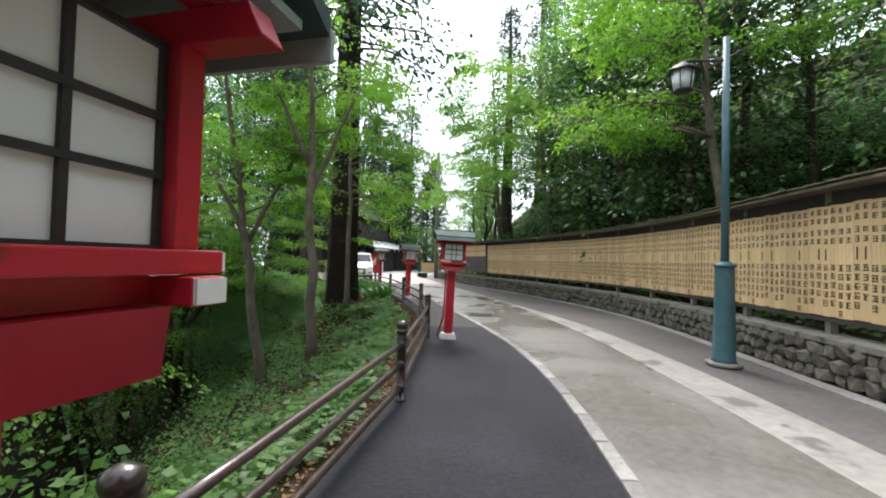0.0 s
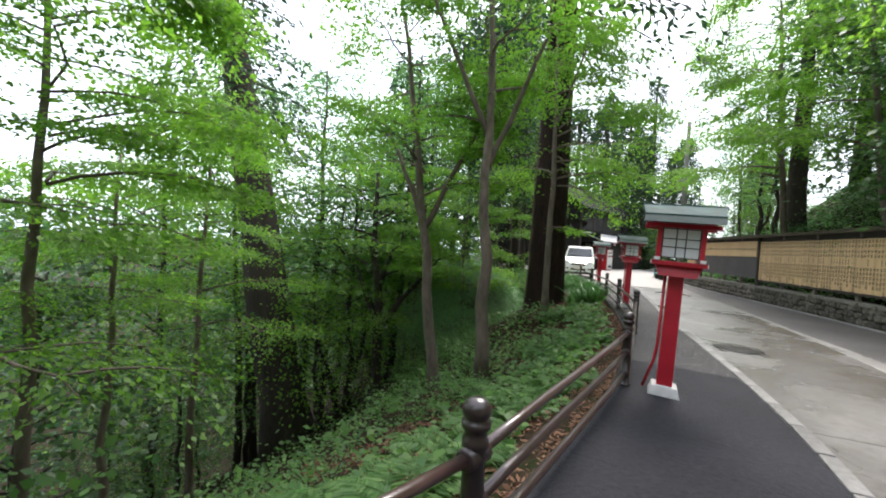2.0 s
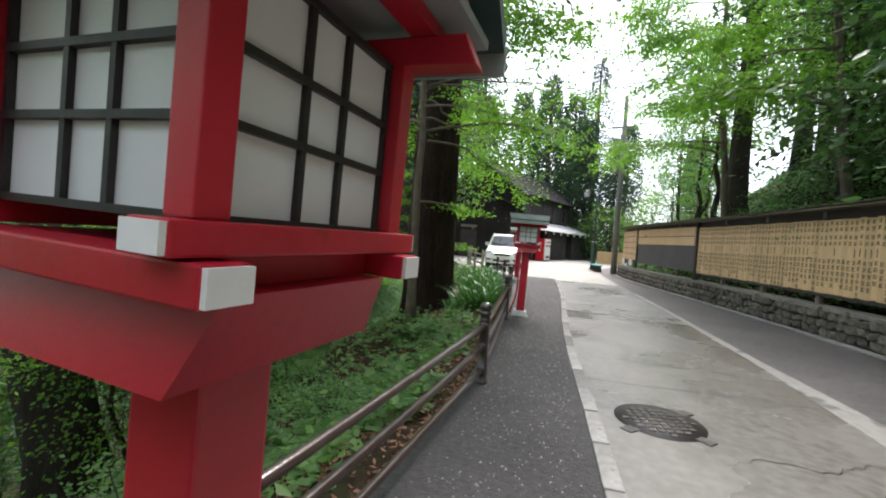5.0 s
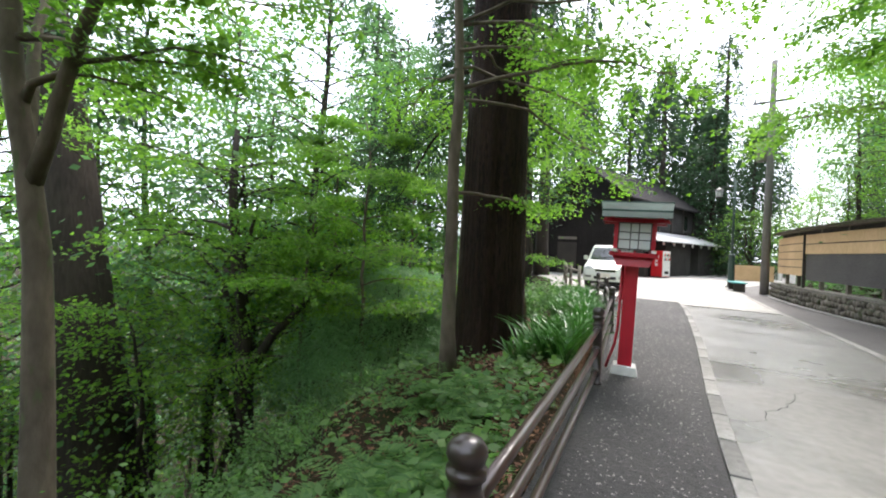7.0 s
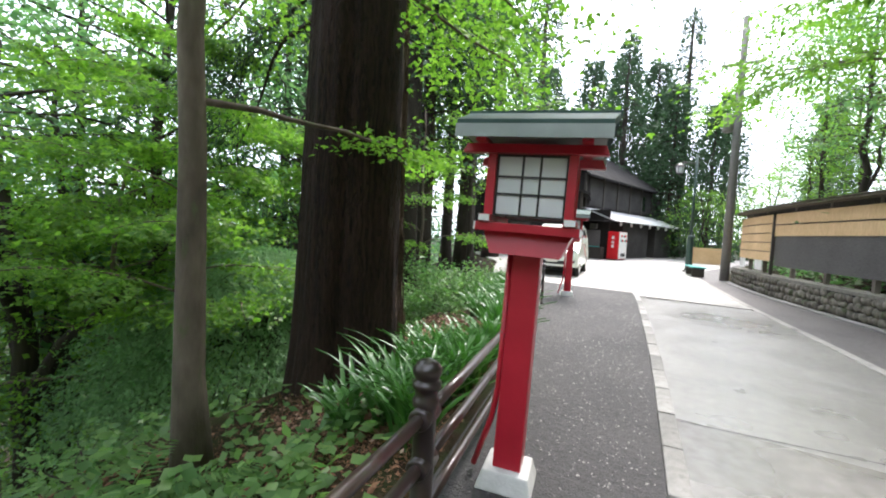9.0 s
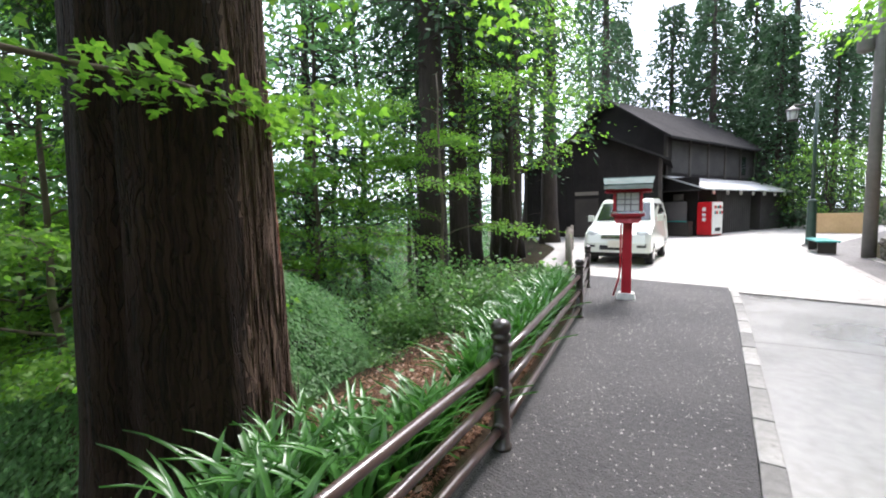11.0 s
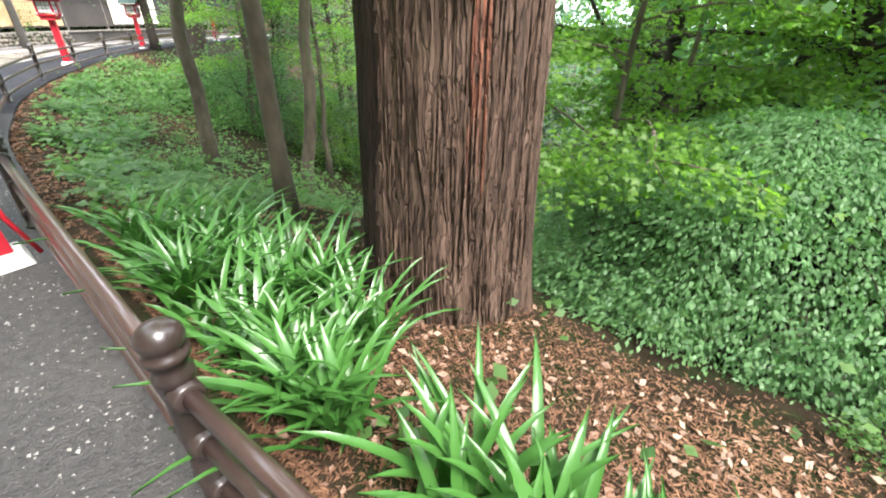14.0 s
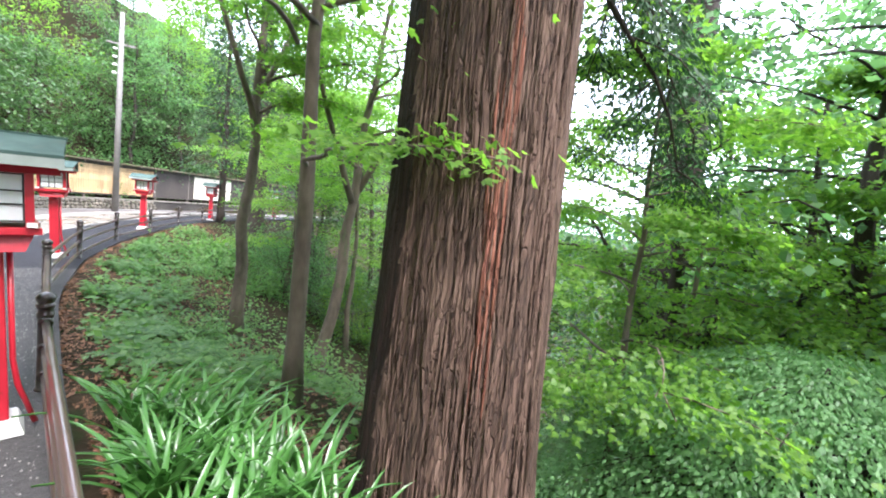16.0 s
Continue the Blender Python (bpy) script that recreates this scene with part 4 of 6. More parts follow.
part("screen", bx(-0.8, 0.8, -0.22, -0.2, 0.85, 1.9), M_greyboard, hut, "grey-green screen")
part("teal_edge", bx(-0.8, 0.8, -0.24, -0.2, 0.78, 0.84), M_teal, hut, "teal counter edge")
part("awning", bx(-1.3, 1.1, -0.5, 0.7, 2.5, 2.58), M_rooftile, hut)
part("meter_box", bx(-0.3, 0.2, 0.45, 0.6, 2.0, 2.35, 0.01), M_polegrey, hut, "grey meter box")
vend = thing("vending_machine", "red vending machine with a white lit-up drinks front", "vending machine", pose(-4.0, 41.3, 0, 0, 0, -12))
part("cabinet", bx(-0.38, 0.36, -0.58, 0.58, 0.05, 1.86, 0.02), M_vred, vend)
part("plinth", bx(-0.34, 0.34, -0.54, 0.54, 0, 0.05), M_rubber, vend)
front = part("door", bx(0.36, 0.42, -0.56, 0.56, 0.1, 1.84, 0.01), M_white, vend, "white front door")
for i in range(5):
    for j in range(2):
        part("drink_can", tube("drink_can", [(0.45, -0.38 + i * 0.19, 1.2 + j * 0.3), (0.45, -0.38 + i * 0.19, 1.36 + j * 0.3)], 0.04, (M_teal, M_vred, M_sheet)[(i + j) % 3], 8), M_teal, front)
part("dispensing_flap", bx(0.42, 0.44, -0.3, 0.3, 0.25, 0.45), M_rubber, front, "black dispensing flap")
for k, (y0, h) in enumerate(((-0.3, 0.2), (0.0, 0.16), (0.22, 0.2))):
    part("sign_stroke", bx(-0.12, 0.06, -0.586, -0.58, 0.8 + k * 0.28, 0.8 + k * 0.28 + h), M_white, vend, "white sign stroke")
part("screen_fence", bx(-0.9, 1.4, 46.0, 46.08, 0, 1.1), M_reed, thing("bamboo_fence", "tan bamboo fence at the bend of the lane", "fence"), m=pose(0.9, 0, 0))

# rough timber rail at the forecourt's edge
rail = thing("timber_rail", "weathered timber railing at the forecourt edge", "railing")
rp = [(-3.2, 23.6), (-4.3, 25.6), (-5.3, 27.6), (-6.2, 29.6)]
for (x, y), (x2, y2) in zip(rp, rp[1:]):
    for z in (0.35, 0.75):
        part("rail", tube("rail", [(x, y, z), (x2, y2, z)], 0.045, M_greywood, 8), M_greywood, rail)
for x, y in rp:
    part("post", tube("post", [(x, y, -0.6), (x, y, 0.95)], [0.07, 0.06], M_greywood, 8), M_greywood, rail)

# ---------------------------------------------------------------- trees and plants
RNG = np.random.default_rng(11)


def gz(x, y):
    return float(ground_z(x, y))


def bough(rng, start, az, length, rise, droop, n=8):
    """Points of a limb that leaves start, climbs and levels off."""
    u = np.linspace(0, 1, n)
    wob = np.cumsum(rng.standard_normal((n, 2)), 0) * length * 0.02
    r = u * length
    z = rise * length * u - droop * length * u ** 2
    a = az + np.cumsum(rng.standard_normal(n)) * 0.06
    return np.array(start) + np.stack([np.cos(a) * r + wob[:, 0], np.sin(a) * r + wob[:, 1], z], 1)


def spray(rng, pts, count, size, width=0.35, thick=0.08, first=0.25, lobes=1, leafw=0.3, flat=0.45):
    """Leaves in a flat layer about the outer part of a limb."""
    u = first + (1 - first) * rng.random(count) ** 0.8
    k = u * (len(pts) - 1)
    i = np.clip(k.astype(int), 0, len(pts) - 2)
    f = (k - i)[:, None]
    p = pts[i] * (1 - f) + pts[i + 1] * f
    d = unit(pts[i + 1] - pts[i])
    L = np.linalg.norm(pts[-1] - pts[0])
    side = unit(np.cross(d, [0, 0, 1.0]))
    s = rng.standard_normal(count) * width * L * (0.35 + 0.65 * np.sin(np.clip(u, 0, 1) * math.pi * 0.85))
    clump = np.round(s * 5 / max(L * width, 0.1)) / 5 * L * width
    s = 0.6 * s + 0.4 * clump
    p = p + side * s[:, None] + d * (np.abs(s) * 0.35)[:, None]
    p[:, 2] += rng.standard_normal(count) * thick - np.abs(s) * 0.12
    ax = unit(d * 0.6 + side * np.sign(s)[:, None] * 0.7 + rng.standard_normal((count, 3)) * 0.35 + [0, 0, -0.25])
    sz = size * (0.65 + 0.7 * rng.random(count))
    return leaf_arrays(p, ax, sz, rng, lobes, leafw, flat)


def trunk_points(rng, height, lean=(0, 0), wob=0.05, n=12):
    u = np.linspace(0, 1, n)
    w = np.cumsum(rng.standard_normal((n, 2)), 0) * wob
    w -= w[0]
    return np.stack([lean[0] * height * u + w[:, 0], lean[1] * height * u + w[:, 1], height * u], 1)


def maple(x, y, height, radius, seed, boughs, low, label, lean=(0, 0), leaf=0.078, per=720, reach=(1.8, 3.4), aim=None, lobes=1, forks=(), extra=(), bark=None, leafmat=None, wob=0.05):
    """A slender broadleaf tree: a bending trunk, limbs and layered sprays of leaves."""
    rng = np.random.default_rng(seed)
    t = thing("maple_tree", label, "tree", pose(x, y, gz(x, y) - 0.1))
    tp = trunk_points(rng, height, lean, wob)
    rad = radius * (1 - 0.75 * np.linspace(0, 1, len(tp)))
    rad[0] *= 1.35
    part("trunk", tube("trunk", tp, rad, bark or M_smoothbark, 10, 0.05, rng), bark, t)
    limbs, leaves = [], []
    for k in range(boughs):
        u = low + (0.97 - low) * (k + rng.random()) / boughs
        i = min(int(u * (len(tp) - 1)), len(tp) - 2)
        f = u * (len(tp) - 1) - i
        s = tp[i] * (1 - f) + tp[i + 1] * f
        az = k * 2.4 + rng.random() * 0.8
        if aim is not None and k % 2 == 0:
            az = aim + rng.normal() * 0.5
        L = rng.uniform(*reach) * (1.1 - 0.45 * u)
        b = bough(rng, s, az, L, rng.uniform(0.25, 0.6), rng.uniform(0.2, 0.5))
        r0 = radius * (1 - 0.75 * u) * 0.5
        limbs.append(tube_arrays(b, np.linspace(r0, 0.006, len(b)), 5))
        for q in range(3):
            j = 2 + q * 2
            b2 = bough(rng, b[j], az + rng.choice([-1, 1]) * rng.uniform(0.5, 1.0), L * 0.45, 0.15, 0.25, 5)
            limbs.append(tube_arrays(b2, np.linspace(r0 * 0.4, 0.004, 5), 4))
            leaves.append(spray(rng, b2, per // 4, leaf, 0.4, 0.05, 0.1, lobes))
        leaves.append(spray(rng, b, per, leaf, 0.3, 0.06, 0.3, lobes))
    for u, az, L, rise, droop in forks:
        i = u * (len(tp) - 1)
        root = tp[int(i)] * (1 - i % 1) + tp[int(i) + 1] * (i % 1)
        b = bough(rng, root, az, L, rise, droop, 10)
        limbs.append(tube_arrays(b, np.linspace(radius * (1 - 0.75 * u) * 0.8, 0.015, len(b)), 7))
        for q in (4, 6, 8):
            b2 = bough(rng, b[q], az + rng.uniform(-1.4, 1.4), L * 0.5, 0.4, 0.35, 6)
            limbs.append(tube_arrays(b2, np.linspace(0.02, 0.004, 6), 4))
            leaves.append(spray(rng, b2, per // 2, leaf, 0.35, 0.06, 0.15, lobes))
        leaves.append(spray(rng, b, per // 2, leaf, 0.3, 0.2, 0.5, lobes))
    for u, az, L, rise, droop in extra:
        i = u * (len(tp) - 1)
        root = tp[int(i)] * (1 - i % 1) + tp[int(i) + 1] * (i % 1)
        b = bough(rng, root, az, L, rise, droop, 10)
        limbs.append(tube_arrays(b, np.linspace(0.028, 0.005, len(b)), 5))
        leaves.append(spray(rng, b, int(per * 0.8), leaf, 0.16, 0.06, 0.45, lobes))
    tagged(part("branchwork", raw_mesh("branchwork", *joined(limbs), bark or M_smoothbark), None, t), kind="stuff")
    part("crown", raw_mesh("crown", *joined(leaves), leafmat or M_maple), None, t, "layered fresh green leaves")
    return t


def cedar(height, radius, seed, count, first, leaf=0.27, per=80, bark=None, lean=(0, 0), sides=12):
    """A tall conifer with a straight trunk, dead stubs and drooping dark boughs."""
    rng = np.random.default_rng(seed)
    t = thing("cedar_tree", "tall dark conifer with a straight bare trunk", "tree")
    tp = trunk_points(rng, height, lean, 0.02, 14)
    rad = radius * (1 - 0.85 * np.linspace(0, 1, 14) ** 1.1)
    rad[0] *= 1.3
    part("trunk", tube("trunk", tp, rad, bark or M_bark2, sides, 0.06, rng), None, t)
    limbs, leaves = [], []
    for k in range(count):
        u = first + (0.99 - first) * (k + rng.random()) / count
        i = min(int(u * 13), 12)
        s = tp[i] * (1 - (u * 13 - i)) + tp[i + 1] * (u * 13 - i)
        L = (0.6 + 2.9 * (1 - u) ** 0.7) * rng.uniform(0.7, 1.15)
        b = bough(rng, s, k * 2.4 + rng.random(), L, 0.1, 0.45, 6)
        limbs.append(tube_arrays(b, np.linspace(0.05, 0.01, 6), 4))
        leaves.append(spray(rng, b, per, leaf, 0.3, 0.25, 0.2, 1, 0.22, 0.9))
    for k in range(14):
        u = rng.uniform(0.12, max(first, 0.2))
        i = min(int(u * 13), 12)
        b = bough(rng, tp[i], rng.random() * 6.28, rng.uniform(0.6, 2.0), 0.1, 0.3, 5)
        limbs.append(tube_arrays(b, np.linspace(0.025, 0.005, 5), 4))
    tagged(part("branchwork", raw_mesh("branchwork", *joined(limbs), M_bark2), None, t), kind="stuff")
    part("crown", raw_mesh("crown", *joined(leaves), M_cedar), None, t, "drooping dark green boughs")
    return t


def broadleaf(height, radius, seed, clumps, leaf, per, material, spread=2.6, low=0.25, label="leafy broadleaf tree with a spreading crown"):
    """A middle-distance tree whose crown is made of many leafy sprays with gaps between them."""
    rng = np.random.default_rng(seed)
    t = thing("broadleaf_tree", label, "tree")
    tp = trunk_points(rng, height, (rng.normal() * 0.05, rng.normal() * 0.05), 0.1, 10)
    part("trunk", tube("trunk", tp, radius * (1 - 0.8 * np.linspace(0, 1, 10)), M_bark2, 8, 0.05, rng), None, t)
    limbs, leaves = [], []
    for k in range(clumps):
        u = low + (1 - low) * (k + rng.random()) / clumps
        i = min(int(u * 9), 8)
        s = tp[i] * (1 - (u * 9 - i)) + tp[i + 1] * (u * 9 - i)
        L = spread * (0.5 + 0.8 * math.sin(min(1.0, (u - low) / (1 - low) + 0.15) * math.pi)) * rng.uniform(0.6, 1.1)
        b = bough(rng, s, k * 2.4 + rng.random(), L, rng.uniform(0.2, 0.9), rng.uniform(0.1, 0.6), 6)
        limbs.append(tube_arrays(b, np.linspace(radius * 0.18, 0.006, 6), 4))
        leaves.append(spray(rng, b, per, leaf, 0.36, 0.16, 0.2, 1, 0.32, 0.6))
    tagged(part("branchwork", raw_mesh("branchwork", *joined(limbs), M_bark2), None, t), kind="stuff")
    part("crown", raw_mesh("crown", *joined(leaves), material), None, t, "dense green leaves")
    return t


def shrub(seed, size, count, leaf, material, label):
    rng = np.random.default_rng(seed)
    t = thing("shrub", label, "shrub")
    stems, leaves = [], []
    for k in range(9):
        b = bough(rng, (rng.normal() * 0.08, rng.normal() * 0.08, 0), rng.random() * 6.28, size * rng.uniform(0.6, 1.1), rng.uniform(0.5, 1.3), rng.uniform(0.1, 0.5), 6)
        stems.append(tube_arrays(b, np.linspace(0.015, 0.004, 6), 4))
        leaves.append(spray(rng, b, count // 9, leaf, 0.35, size * 0.12, 0.15, 1, 0.34, 0.6))
    tagged(part("stem", raw_mesh("stem", *joined(stems), M_bark2), None, t), kind="stuff")
    part("foliage", raw_mesh("foliage", *joined(leaves), material), None, t, "dense leaves")
    return t


# the great tree beside the path: fluted trunk with ridged bark


def great_trunk(height=22.0, radius=0.585):
    rng = np.random.default_rng(3)
    sides, n = 110, 90
    th = np.linspace(0, 2 * math.pi, sides, endpoint=False)
    z = np.concatenate([np.linspace(-0.5, 6, 66), np.linspace(6.3, height, n - 66)])
    flare = 1 + 0.30 * np.exp(-(z + 0.5) / 0.55) + 0.05 * np.exp(-(z + 0.5) / 2.0)
    prof = radius * flare * (1 - 0.55 * np.clip((z - 1) / height, 0, 1))
    fl = 0.05 * np.sin(3 * th + 0.7) + 0.03 * np.sin(5 * th + 2.0) + 0.02 * np.sin(9 * th + 1.0)
    ridge = np.zeros((n, sides))
    for k in range(24):
        c, w, amp = rng.random() * 2 * math.pi, rng.uniform(0.03, 0.09), rng.uniform(-0.03, 0.022)
        drift = np.cumsum(rng.standard_normal(n)) * 0.004
        d = np.angle(np.exp(1j * (th[None] - c - drift[:, None])))
        ridge += amp * np.exp(-(d / w) ** 2) * (0.5 + 0.5 * np.sin(z * rng.uniform(0.3, 0.9) + rng.random() * 6))[:, None]
    fine = rng.standard_normal((n // 6 + 2, sides))
    fine = np.array([np.interp(np.arange(n) / 6, np.arange(len(fine)), fine[:, s]) for s in range(sides)]).T * 0.006
    groove = -0.07 * np.exp(-(np.angle(np.exp(1j * (th - 5.35))) / 0.09) ** 2)
    r = prof[:, None] * (1 + fl[None] * (0.4 + 0.6 * np.exp(-(z[:, None] + 0.5) / 1.5)) + groove[None]) + ridge + fine
    P = np.stack([r * np.cos(th), r * np.sin(th), np.repeat(z[:, None], sides, 1)], -1)
    i = np.arange(n - 1)[:, None] * sides
    j = np.arange(sides)[None]
    k2 = (j + 1) % sides
    q = np.stack([i + j, i + k2, i + sides + k2, i + sides + j], -1).reshape(-1, 4)
    return P.reshape(-1, 3), np.concatenate([q[:, [0, 1, 2]], q[:, [0, 2, 3]]])


BX, BY = -1.73, 15.21
great = thing("great_cedar", "huge old cedar with furrowed red-brown bark", "tree", pose(BX, BY, gz(BX, BY)))
gt_me = raw_mesh("trunk", *great_trunk(), M_bark)
gt_me.polygons.foreach_set("use_smooth", [True] * len(gt_me.polygons))
part("trunk", gt_me, M_bark, great)
# the bark away from the forecourt is damp, with its shade coloured in; ragged edge
gt_me.materials.append(M_wetshadebark)
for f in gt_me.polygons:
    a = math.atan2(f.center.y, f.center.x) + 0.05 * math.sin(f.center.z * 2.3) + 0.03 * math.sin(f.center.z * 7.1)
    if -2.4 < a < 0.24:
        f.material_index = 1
# bark plates standing proud of the trunk on the side of the path
plates = []
rb = np.random.default_rng(8)
for k in range(900):
    a = rb.uniform(0.24, 2.0)
    z0 = rb.uniform(-0.3, 6.0)
    L, w = rb.uniform(0.12, 0.9), rb.uniform(0.004, 0.010)
    base_r = 0.578 * (1 + 0.30 * math.exp(-(z0 + 0.5) / 0.55) + 0.05 * math.exp(-(z0 + 0.5) / 2.0)) * (1 - 0.55 * max(0.0, z0 - 1) / 22)
    rr = base_r * (1 + (0.05 * math.sin(3 * a + 0.7) + 0.03 * math.sin(5 * a + 2) + 0.02 * math.sin(9 * a + 1)) * (0.4 + 0.6 * math.exp(-(z0 + 0.5) / 1.5)))
    lift = rb.uniform(0.0, 0.014)
    skew = rb.normal() * 0.03
    pts = [((rr + lift * (1 if 0 < u < 1 else 0.3)) * math.cos(a + skew * u), (rr + lift) * math.sin(a + skew * u), z0 + L * u) for u in np.linspace(0, 1, 5)]
    plates.append(tube_arrays(pts, [0.002, w * 0.8, w, w * 0.7, 0.002], 4))
tagged(part("shaggy_bark", raw_mesh("shaggy_bark", *joined(plates), M_bark), None, great, "raised strips of shaggy bark"), kind="stuff")
red = []
for k in range(120):
    a = 1.2 + rb.normal() * 0.05
    z0 = rb.uniform(0.6, 6.0)
    L, w = rb.uniform(0.2, 0.9), rb.uniform(0.005, 0.013)
    rr = 0.584 * (1 + 0.30 * math.exp(-(z0 + 0.5) / 0.55) + 0.05 * math.exp(-(z0 + 0.5) / 2.0)) * (1 - 0.55 * max(0.0, z0 - 1) / 22) * (1 + (0.05 * math.sin(3 * a + 0.7) + 0.03 * math.sin(5 * a + 2) + 0.02 * math.sin(9 * a + 1)) * (0.4 + 0.6 * math.exp(-(z0 + 0.5) / 1.5)))
    red.append(tube_arrays([(rr * math.cos(a), rr * math.sin(a), z0 + L * u) for u in np.linspace(0, 1, 5)], [0.003, w * 0.8, w, w * 0.8, 0.003], 4))
tagged(part("bare_strip", raw_mesh("bare_strip", *joined(red), M_redbark), None, great, "bare red strip of inner bark"), kind="stuff")
rg = np.random.default_rng(21)
gl, gleaf = [], []
for k in range(46):
    zz = rg.uniform(9, 21)
    b = bough(rg, (0, 0, zz), k * 2.4, rg.uniform(2.2, 4.2), 0.15, 0.5, 7)
    gl.append(tube_arrays(b, np.linspace(0.07, 0.012, 7), 5))
    gleaf.append(spray(rg, b, 90, 0.3, 0.28, 0.25, 0.2, 1, 0.22, 0.9))
for k, (az, zz, L) in enumerate(((3.15, 4.3, 2.0), (3.0, 4.8, 2.2), (3.3, 5.2, 2.3))):
    b = bough(rg, (0.45 * math.cos(az), 0.45 * math.sin(az), zz), az, L, 0.15, 0.85, 8)
    gl.append(tube_arrays(b, np.linspace(0.045, 0.008, 8), 5))
    for q in range(2, 8):
        b2 = bough(rg, b[q], az + rg.uniform(-1.3, 1.3), 0.7, -0.3, 0.6, 5)
        gl.append(tube_arrays(b2, np.linspace(0.012, 0.004, 5), 4))
        gleaf.append(spray(rg, b2, 420, 0.07, 0.22, 0.08, 0.1, 1, 0.15, 0.9))
tagged(part("branchwork", raw_mesh("branchwork", *joined(gl), M_bark2), None, great), kind="stuff")
part("crown", raw_mesh("crown", *joined(gleaf), M_cedar), None, great, "drooping dark green boughs")

# slender trees by the fence
maple(-1.08, 13.2, 8.5, 0.105, 31, 14, 0.45, "slender maple with a kinked pale trunk beside the great cedar", (-0.03, -0.02), aim=0.4, reach=(2.0, 3.8), per=760, lobes=3, leaf=0.052, wob=0.03,
      forks=[(0.62, 5.6, 1.6, 2.0, 0.3)], extra=[(0.31, 1.48, 2.6, 0.08, 0.08), (0.45, 1.25, 3.2, 0.15, 0.4), (0.5, 1.0, 3.0, 0.25, 0.45), (0.55, 1.45, 3.4, 0.2, 0.45), (0.58, 0.6, 3.6, 0.3, 0.3)])
maple(-0.93, 8.62, 9.0, 0.13, 32, 11, 0.5, "slender grey maple leaning beside the fence", (-0.02, 0.0), aim=1.6, reach=(1.8, 3.4), per=520, lobes=3, leaf=0.062,
      forks=[(0.47, 0.5, 1.7, 2.6, 0.3), (0.54, 3.6, 1.6, 2.4, 0.3)])
maple(-2.4, 9.4, 9.0, 0.14, 33, 11, 0.5, "forked maple on the wooded slope", (-0.13, -0.05), reach=(1.8, 3.6), leaf=0.062, lobes=3, per=480, forks=[(0.43, 0.4, 1.5, 2.7, 0.3), (0.46, 3.0, 2.0, 1.8, 0.3)])
maple(-7.8, 13.7, 9.0, 0.25, 34, 10, 0.55, "twisting maple low on the slope", (-0.04, -0.03), reach=(2.2, 4.2), per=400, wob=0.10, bark=M_bark2, lobes=3, leaf=0.066, forks=[(0.34, 0.5, 2.6, 1.5, 0.3), (0.36, 3.4, 2.4, 1.7, 0.3), (0.5, 5.6, 2.0, 1.6, 0.3)])
maple(-5.2, 3.1, 9.5, 0.1, 35, 16, 0.58, "leafy maple on the slope beside the bend", (-0.02, 0.03), reach=(2.4, 4.2), leaf=0.058, per=900, lobes=3, aim=1.2)
maple(-7.4, 5.0, 8.5, 0.1, 37, 12, 0.6, "bushy maple on the slope", (-0.05, 0.02), reach=(2.0, 3.8), leaf=0.062, per=900)
maple(-3.3, 1.2, 7.5, 0.1, 38, 12, 0.3, "bushy maple on the slope near the bend", (-0.05, 0.0), reach=(2.0, 3.6), leaf=0.058, per=950)
maple(-4.6, 14.6, 6.2, 0.055, 57, 15, 0.28, "slim maple with bright layered sprays behind the great cedar", (0.0, -0.02), reach=(1.4, 2.6), leaf=0.056, per=560, lobes=3)
maple(-8.4, 16.9, 9.0, 0.1, 58, 16, 0.38, "fresh maple rising behind the weeping maple", (0.03, 0.0), reach=(2.2, 3.8), leaf=0.07, per=900, lobes=3)
maple(-8.2, 19.6, 8.5, 0.1, 59, 14, 0.38, "fresh maple below the forecourt", (0.03, 0.0), reach=(2.0, 3.6), leaf=0.07, per=900)
maple(-9.0, 7.6, 11.5, 0.11, 48, 16, 0.45, "tall thin maple with layered sprays on the slope", (-0.02, 0.0), reach=(2.0, 3.8), leaf=0.068, per=760)
maple(-6.3, 14.6, 6.0, 0.08, 47, 13, 0.25, "small maple on the slope behind the great cedar", (0.0, 0.0), reach=(1.6, 2.8), leaf=0.06, per=700)
maple(9.6, 9.0, 9.5, 0.14, 39, 14, 0.35, "bright maple on the bank leaning over the lane", (-0.12, 0.0), aim=3.1, reach=(2.4, 4.4), leaf=0.1)
maple(8.0, 19.5, 10.0, 0.14, 40, 14, 0.35, "bright maple on the bank behind the board", (-0.1, 0.0), aim=3.3, reach=(2.8, 5.0), leaf=0.11, per=800)
maple(6.2, 25.0, 13.0, 0.16, 41, 18, 0.3, "bright maple overhanging the bend of the lane", (-0.06, 0.0), aim=3.3, reach=(3.2, 5.4), leaf=0.12, per=800)
maple(-5.4, 21.6, 6.0, 0.06, 43, 9, 0.3, "young maple with fresh sprays near the forecourt", (0.0, 0.0), reach=(1.4, 2.6), per=320)

# tall conifers
ced_a = cedar(24, 0.45, 51, 70, 0.35)
ced_b = cedar(20, 0.32, 52, 70, 0.25)
ced_c = cedar(16, 0.28, 53, 130, 0.05, 0.3, 70)
big_a = cedar(24, 0.62, 54, 60, 0.42, 0.26, 90, sides=20)
leaning = cedar(26, 0.82, 55, 60, 0.45, 0.26, 90, sides=22, lean=(-0.18, -0.10))


